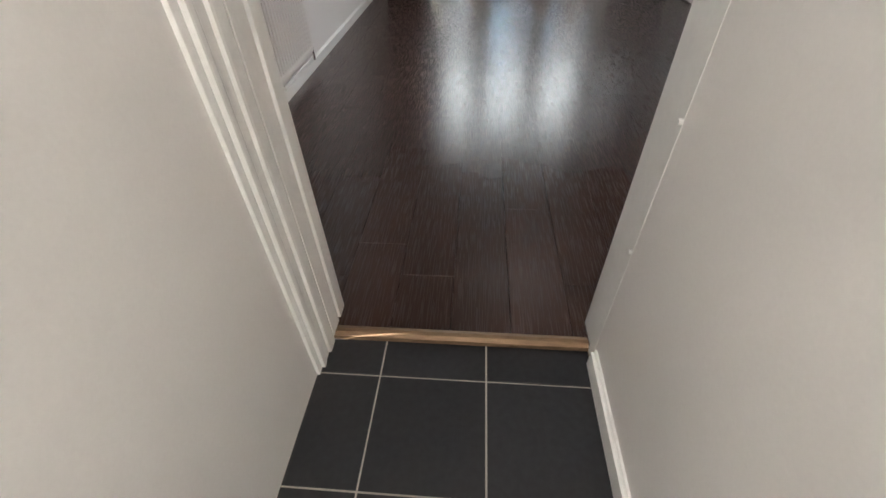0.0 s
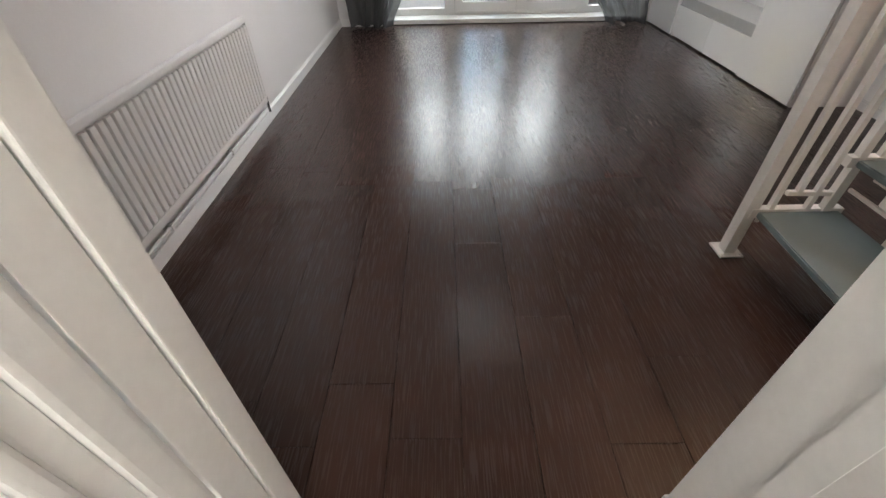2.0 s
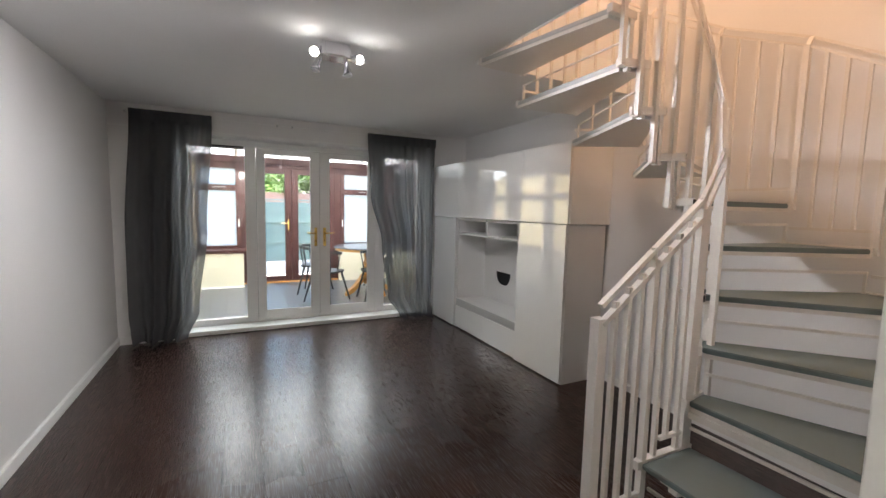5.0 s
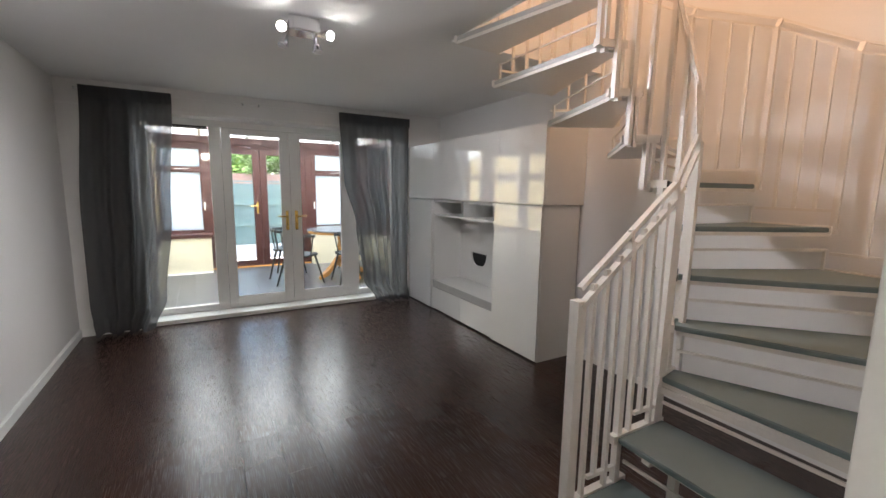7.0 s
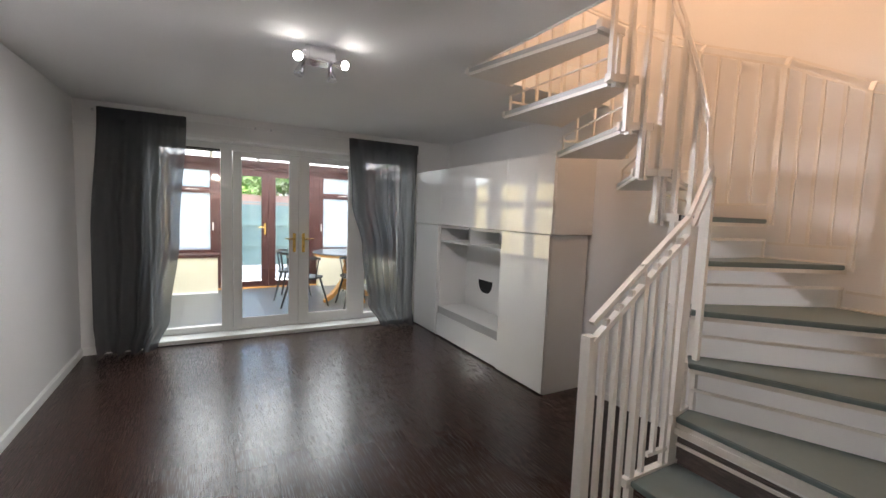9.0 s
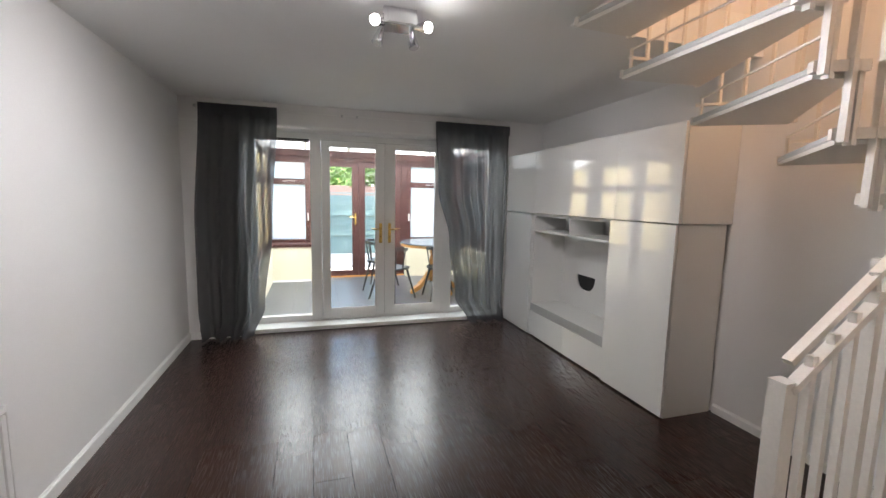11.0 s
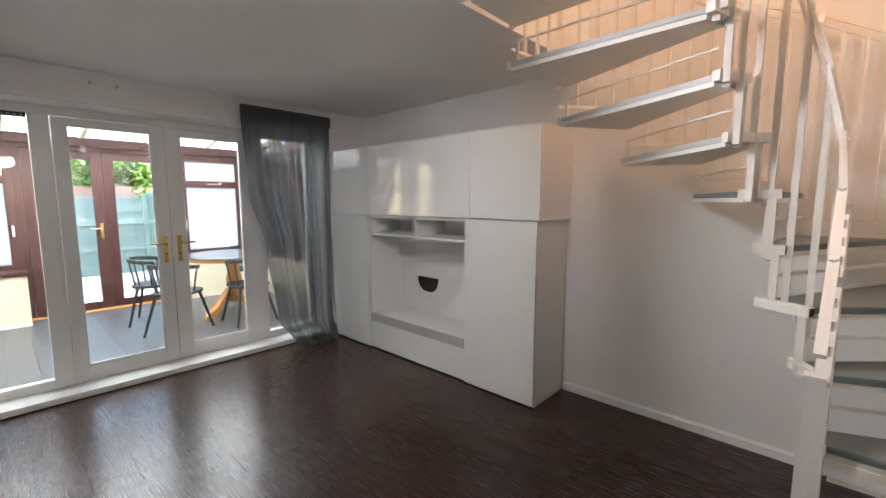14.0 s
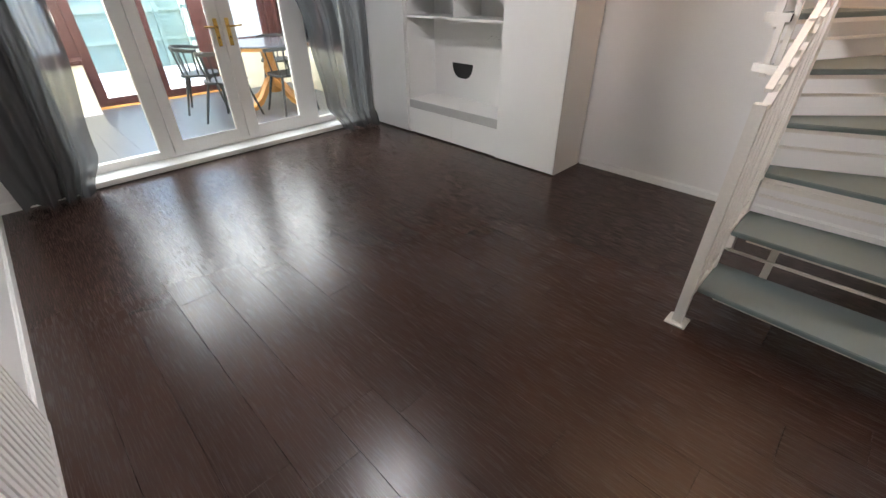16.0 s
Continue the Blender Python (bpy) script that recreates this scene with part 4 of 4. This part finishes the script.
def chair():
    c = thing("dining_chair", "charcoal painted wooden chair with curved spindle back", "chair", "chairs round the table")
    bm = prism(B(), [(0.21 * math.copysign(abs(math.cos(a)) ** 0.6, math.cos(a)), 0.21 * math.copysign(abs(math.sin(a)) ** 0.6, math.sin(a))) for a in [2 * math.pi * k / 28 for k in range(28)]], 0.43, 0.455)
    part("seat", bm, CHAIR, c)
    for sx, sy in ((-1, -1), (1, -1), (-1, 1), (1, 1)):
        part("leg", rod(B(), (sx * 0.23, sy * 0.23, 0.0), (sx * 0.14, sy * 0.14, 0.435), 0.012, 10, 0.017), CHAIR, c)
    # horseshoe back rail
    bm = B()
    pts = []
    for k in range(17):
        a = math.pi * (-0.12 + 1.24 * k / 16)
        pts.append(Vector((0.235 * math.cos(a), -0.03 - 0.21 * math.sin(a), 0.72 + 0.025 * math.sin(a))))
    rows = []
    for i, p in enumerate(pts):
        d = (pts[min(i + 1, 16)] - pts[max(i - 1, 0)]).normalized()
        sd = d.cross(Vector((0, 0, 1))).normalized()
        rows.append([bm.verts.new(p + sd * u * 0.012 + Vector((0, 0, v * 0.02))) for u, v in ((-1, -1), (1, -1), (1, 1), (-1, 1))])
    for p, q in zip(rows, rows[1:]):
        for i in range(4):
            bm.faces.new((p[i], p[(i + 1) % 4], q[(i + 1) % 4], q[i]))
    bm.faces.new(rows[0][::-1])
    bm.faces.new(rows[-1])
    bmesh.ops.recalc_face_normals(bm, faces=bm.faces)
    part("back_rail", bm, CHAIR, c)
    for k in (1, 4, 6, 8, 10, 12, 15):
        p = pts[k]
        part("spindle", rod(B(), (p.x * 0.78, p.y * 0.8, 0.45), p, 0.009, 8), CHAIR, c)
    return c


table(1.80, 7.12)
ch = chair()
ch.matrix_basis = pose(1.08, 6.74, 0, 0, 0, -50)
copy_thing(ch, pose(1.03, 7.44, 0, 0, 0, -112))
copy_thing(ch, pose(1.78, 6.64, 0, 0, 0, 0))
copy_thing(ch, pose(2.22, 7.80, 0, 0, 0, 148))

# ---- garden ----
GZ = -0.15
bm = B()
vs = [bm.verts.new(p) for p in ((-400, -300, GZ - 0.03), (400, -300, GZ - 0.03), (400, 500, GZ - 0.03), (-400, 500, GZ - 0.03))]
bm.faces.new(vs)
solid("ground", bm, GROUND, "bare garden ground reaching to the distance", "ground", "structure")
solid("gravel_bed", box(-2.3, 2.5, 10.48, 12.74, GZ - 0.019, GZ + 0.012), GRAVEL, "blue-grey slate chipping bed by the fence", "gravel", "stuff")
FY = 12.8


def fence_panel(x0, x1, y0, y1, top, label):
    f = thing("fence_panel", label, "fence", "garden fence panels")
    d = Vector((x1 - x0, y1 - y0, 0))
    L_ = d.length
    u = d.normalized()
    nrm = Vector((u.y, -u.x, 0))
    p0 = Vector((x0, y0, 0))
    part("post", bar(B(), p0 + Vector((0, 0, GZ - 0.03)), p0 + Vector((0, 0, top + 0.04)), 0.09, 0.09), FENCE, f)
    k = 0
    z = GZ + 0.12
    part("gravel_board", bar(B(), p0 + Vector((0, 0, GZ + 0.05)) + u * 0.05, p0 + u * (L_ - 0.05) + Vector((0, 0, GZ + 0.05)), 0.03, 0.15), FENCE, f)
    while z < top - 0.05:
        part("slat", bar(B(), p0 + u * 0.05 + nrm * 0.012 * (k % 2) + Vector((0, 0, z + 0.07)), p0 + u * (L_ - 0.05) + nrm * 0.012 * (k % 2) + Vector((0, 0, z + 0.07)), 0.016, 0.145), FENCE, f)
        z += 0.135
        k += 1
    part("cap", bar(B(), p0 + Vector((0, 0, top + 0.02)), p0 + u * L_ + Vector((0, 0, top + 0.02)), 0.06, 0.035), FENCE, f)
    for q in (0.33, 0.66):
        zz = GZ + (top - GZ) * q
        part("arris_rail", bar(B(), p0 + nrm * 0.045 + Vector((0, 0, zz)) + u * 0.05, p0 + nrm * 0.045 + u * (L_ - 0.05) + Vector((0, 0, zz)), 0.035, 0.06), FENCE, f)
    return f


for x in (-5.3, -3.45, -1.6, 0.25):
    fence_panel(x, x + 1.85, FY, FY, 1.50, "sage-green painted timber fence panel across the garden")
fence_panel(2.10, 2.62, FY, FY, 1.52, "narrow sage-green timber fence panel at the corner")
for y in (12.75, 10.9):
    fence_panel(2.62, 2.62, y, y - 1.85, 1.68, "taller sage-green timber fence panel along the side")
for y in (12.75, 10.9):
    fence_panel(-2.4, -2.4, y, y - 1.85, 1.60, "sage-green timber fence panel along the far side")

# brick house side beyond the conservatory
nb = thing("neighbour_wall", "pinkish brick side wall beyond the conservatory window", "wall")
nb["kind"] = "structure"
part("masonry", box(3.6, 3.8, 5.4, 9.0, GZ - 0.03, 4.2), MORTAR, nb)
bm = B()
for r in range(56):
    for c in range(16):
        y = 5.42 + c * 0.225 + (0.11 if r % 2 else 0)
        bx(bm, 3.592, 3.601, y, y + 0.214, GZ + r * 0.076, GZ + r * 0.076 + 0.065)
tagged(part("brick_courses", bm, BRICK, nb), kind="stuff")
# upright slab added for the low red-brown roof line beyond the fence
solid("far_wall", box(-14, 14, 15.2, 15.4, GZ - 0.03, 1.78), BRICK, "low brown slab standing for a roof line beyond the fence", "wall", "structure")


def tree(x, y, height, spread, seed):
    rng = random.Random(seed)
    t = thing("tree", "leafy green tree behind the garden fence", "tree", "trees behind the fence", at=(x, y, GZ - 0.03))
    bm = B()
    rod(bm, (0, 0, 0), (0.05, 0, height * 0.5), 0.12, 9, 0.07)
    for k in range(7):
        a = rng.uniform(0, 6.28)
        rod(bm, (0.03, 0, height * rng.uniform(0.25, 0.5)), (spread * 0.6 * math.cos(a), spread * 0.6 * math.sin(a), height * rng.uniform(0.6, 0.85)), 0.05, 6, 0.015)
    part("trunk", bm, BARK, t)
    verts, faces = [], []
    centres = [(Vector((rng.gauss(0, 0.45) * spread, rng.gauss(0, 0.45) * spread, height * rng.uniform(0.25, 1.0))), rng.uniform(0.25, 0.5) * spread * 0.6) for _ in range(34)]
    for c, r in centres:
        for _ in range(260):
            v = Vector((rng.gauss(0, 1), rng.gauss(0, 1), rng.gauss(0, 0.8))).normalized() * r * rng.uniform(0.6, 1.05) + c
            if v.z < 0.3:
                continue
            a, b = rng.uniform(0, 6.28), rng.uniform(-0.9, 0.9)
            d = Vector((math.cos(a), math.sin(a), b)) * 0.085
            e = d.cross(Vector((rng.uniform(-1, 1), rng.uniform(-1, 1), 1))).normalized() * 0.045
            k = len(verts)
            verts += [v - d, v + e, v + d, v - e]
            faces.append((k, k + 1, k + 2, k + 3))
    me = bpy.data.meshes.new("crown")
    me.from_pydata([tuple(v) for v in verts], [], faces)
    me.materials.append(LEAF)
    ob = new("crown", me)
    ob.parent = t
    return t


for k, (x, y, h, s) in enumerate(((-3.6, 17.0, 3.6, 1.7), (-1.2, 16.8, 3.4, 1.7), (1.0, 17.2, 3.5, 1.8), (3.1, 16.6, 3.7, 1.8), (5.4, 17.0, 3.5, 1.7), (-6.2, 17.2, 3.8, 1.8), (8.0, 17.5, 3.9, 1.9))):
    tree(x, y, h, s, k + 20)

# ---- pieces of floors and paving ----
floor = solid("floor", box(WX, EX, 0.652, 5.60, -0.12, -0.009), JOINT, "dark brown embossed wood laminate floor, semi-gloss", "floor", "structure")
PW, PL, GAP = 0.192, 1.285, 0.0009


def piece_mesh(name, w, l, mat, h=0.009, bev=0.0009):
    bm = box(0, w, 0, l, -h, 0.0)
    top = [e for e in bm.edges if all(v.co.z > -0.0001 for v in e.verts)]
    bmesh.ops.bevel(bm, geom=top, offset=bev, segments=1, affect="EDGES")
    return mesh_of(bm, name, mat)


cache = {}


def lay(parent, name, x0, x1, y0, y1, pw, pl, mat, gap, stagger, z=0.0):
    rng = random.Random(5)
    x = x0
    row = 0
    while x < x1 - 0.01:
        w = min(pw, x1 - x)
        y = y0 - (rng.uniform(0.15, 0.85) * pl if stagger else 0)
        while y < y1 - 0.004:
            a, b = max(y, y0), min(y + pl, y1)
            if b - a > 0.01:
                key = (name, mat.name, round(w, 3), round(b - a, 3))
                if key not in cache:
                    cache[key] = piece_mesh(name, w - gap, b - a - gap, mat)
                ob = new(name, cache[key])
                ob.location = (x + gap / 2, a + gap / 2, z)
                ob.parent = parent
            y += pl
        x += pw
        row += 1


lay(floor, "plank", WX, EX, 0.655, 5.49, PW, PL, PLANK, GAP, True)
cons = bpy.data.objects["floor_conservatory_base"]
lay(cons, "plank", -0.62, 2.62, 5.80, CY - 0.035, PW, PL, CONSF, GAP, True, 0.003)
hall = solid("floor_hall", box(LX - 0.01, RX, -2.0, 0.652, -0.12, -0.004), GROUT, "black slate-effect tiles with pale grout in the hall", "floor", "structure")
TX, TY, TS = 0.131, 0.509, 0.3065
for i in range(-2, 2):
    for j in range(-9, 1):
        x0, x1 = max(TX + i * TS + 0.0025, LX - 0.005), min(TX + (i + 1) * TS - 0.0025, RX)
        y0, y1 = max(TY + j * TS + 0.0025, -2.0), min(TY + (j + 1) * TS - 0.0025, 0.640)
        if x1 - x0 < 0.01 or y1 - y0 < 0.01:
            continue
        key = ("tile", round(x1 - x0, 3), round(y1 - y0, 3))
        if key not in cache:
            cache[key] = piece_mesh("tile", x1 - x0, y1 - y0, TILE, 0.006, 0.0012)
        ob = new("tile", cache[key])
        ob.location = (x0, y0, 0.0)
        ob.parent = hall
patio = solid("pavement", box(-2.4, 2.6, CY + 0.1, 12.75, GZ - 0.06, GZ - 0.02), MORTAR, "pale paved garden patio beyond the brown doors", "paving", "structure")
for i in range(9):
    for j in range(7):
        x0, y0 = -2.4 + i * 0.55, CY + 0.12 + j * 0.6
        if y0 > 10.0:
            continue
        if "slab" not in cache:
            cache["slab"] = piece_mesh("slab", 0.54, 0.59, PAVE, 0.03, 0.004)
        ob = new("slab", cache["slab"])
        ob.location = (x0, y0, GZ)
        ob.parent = patio
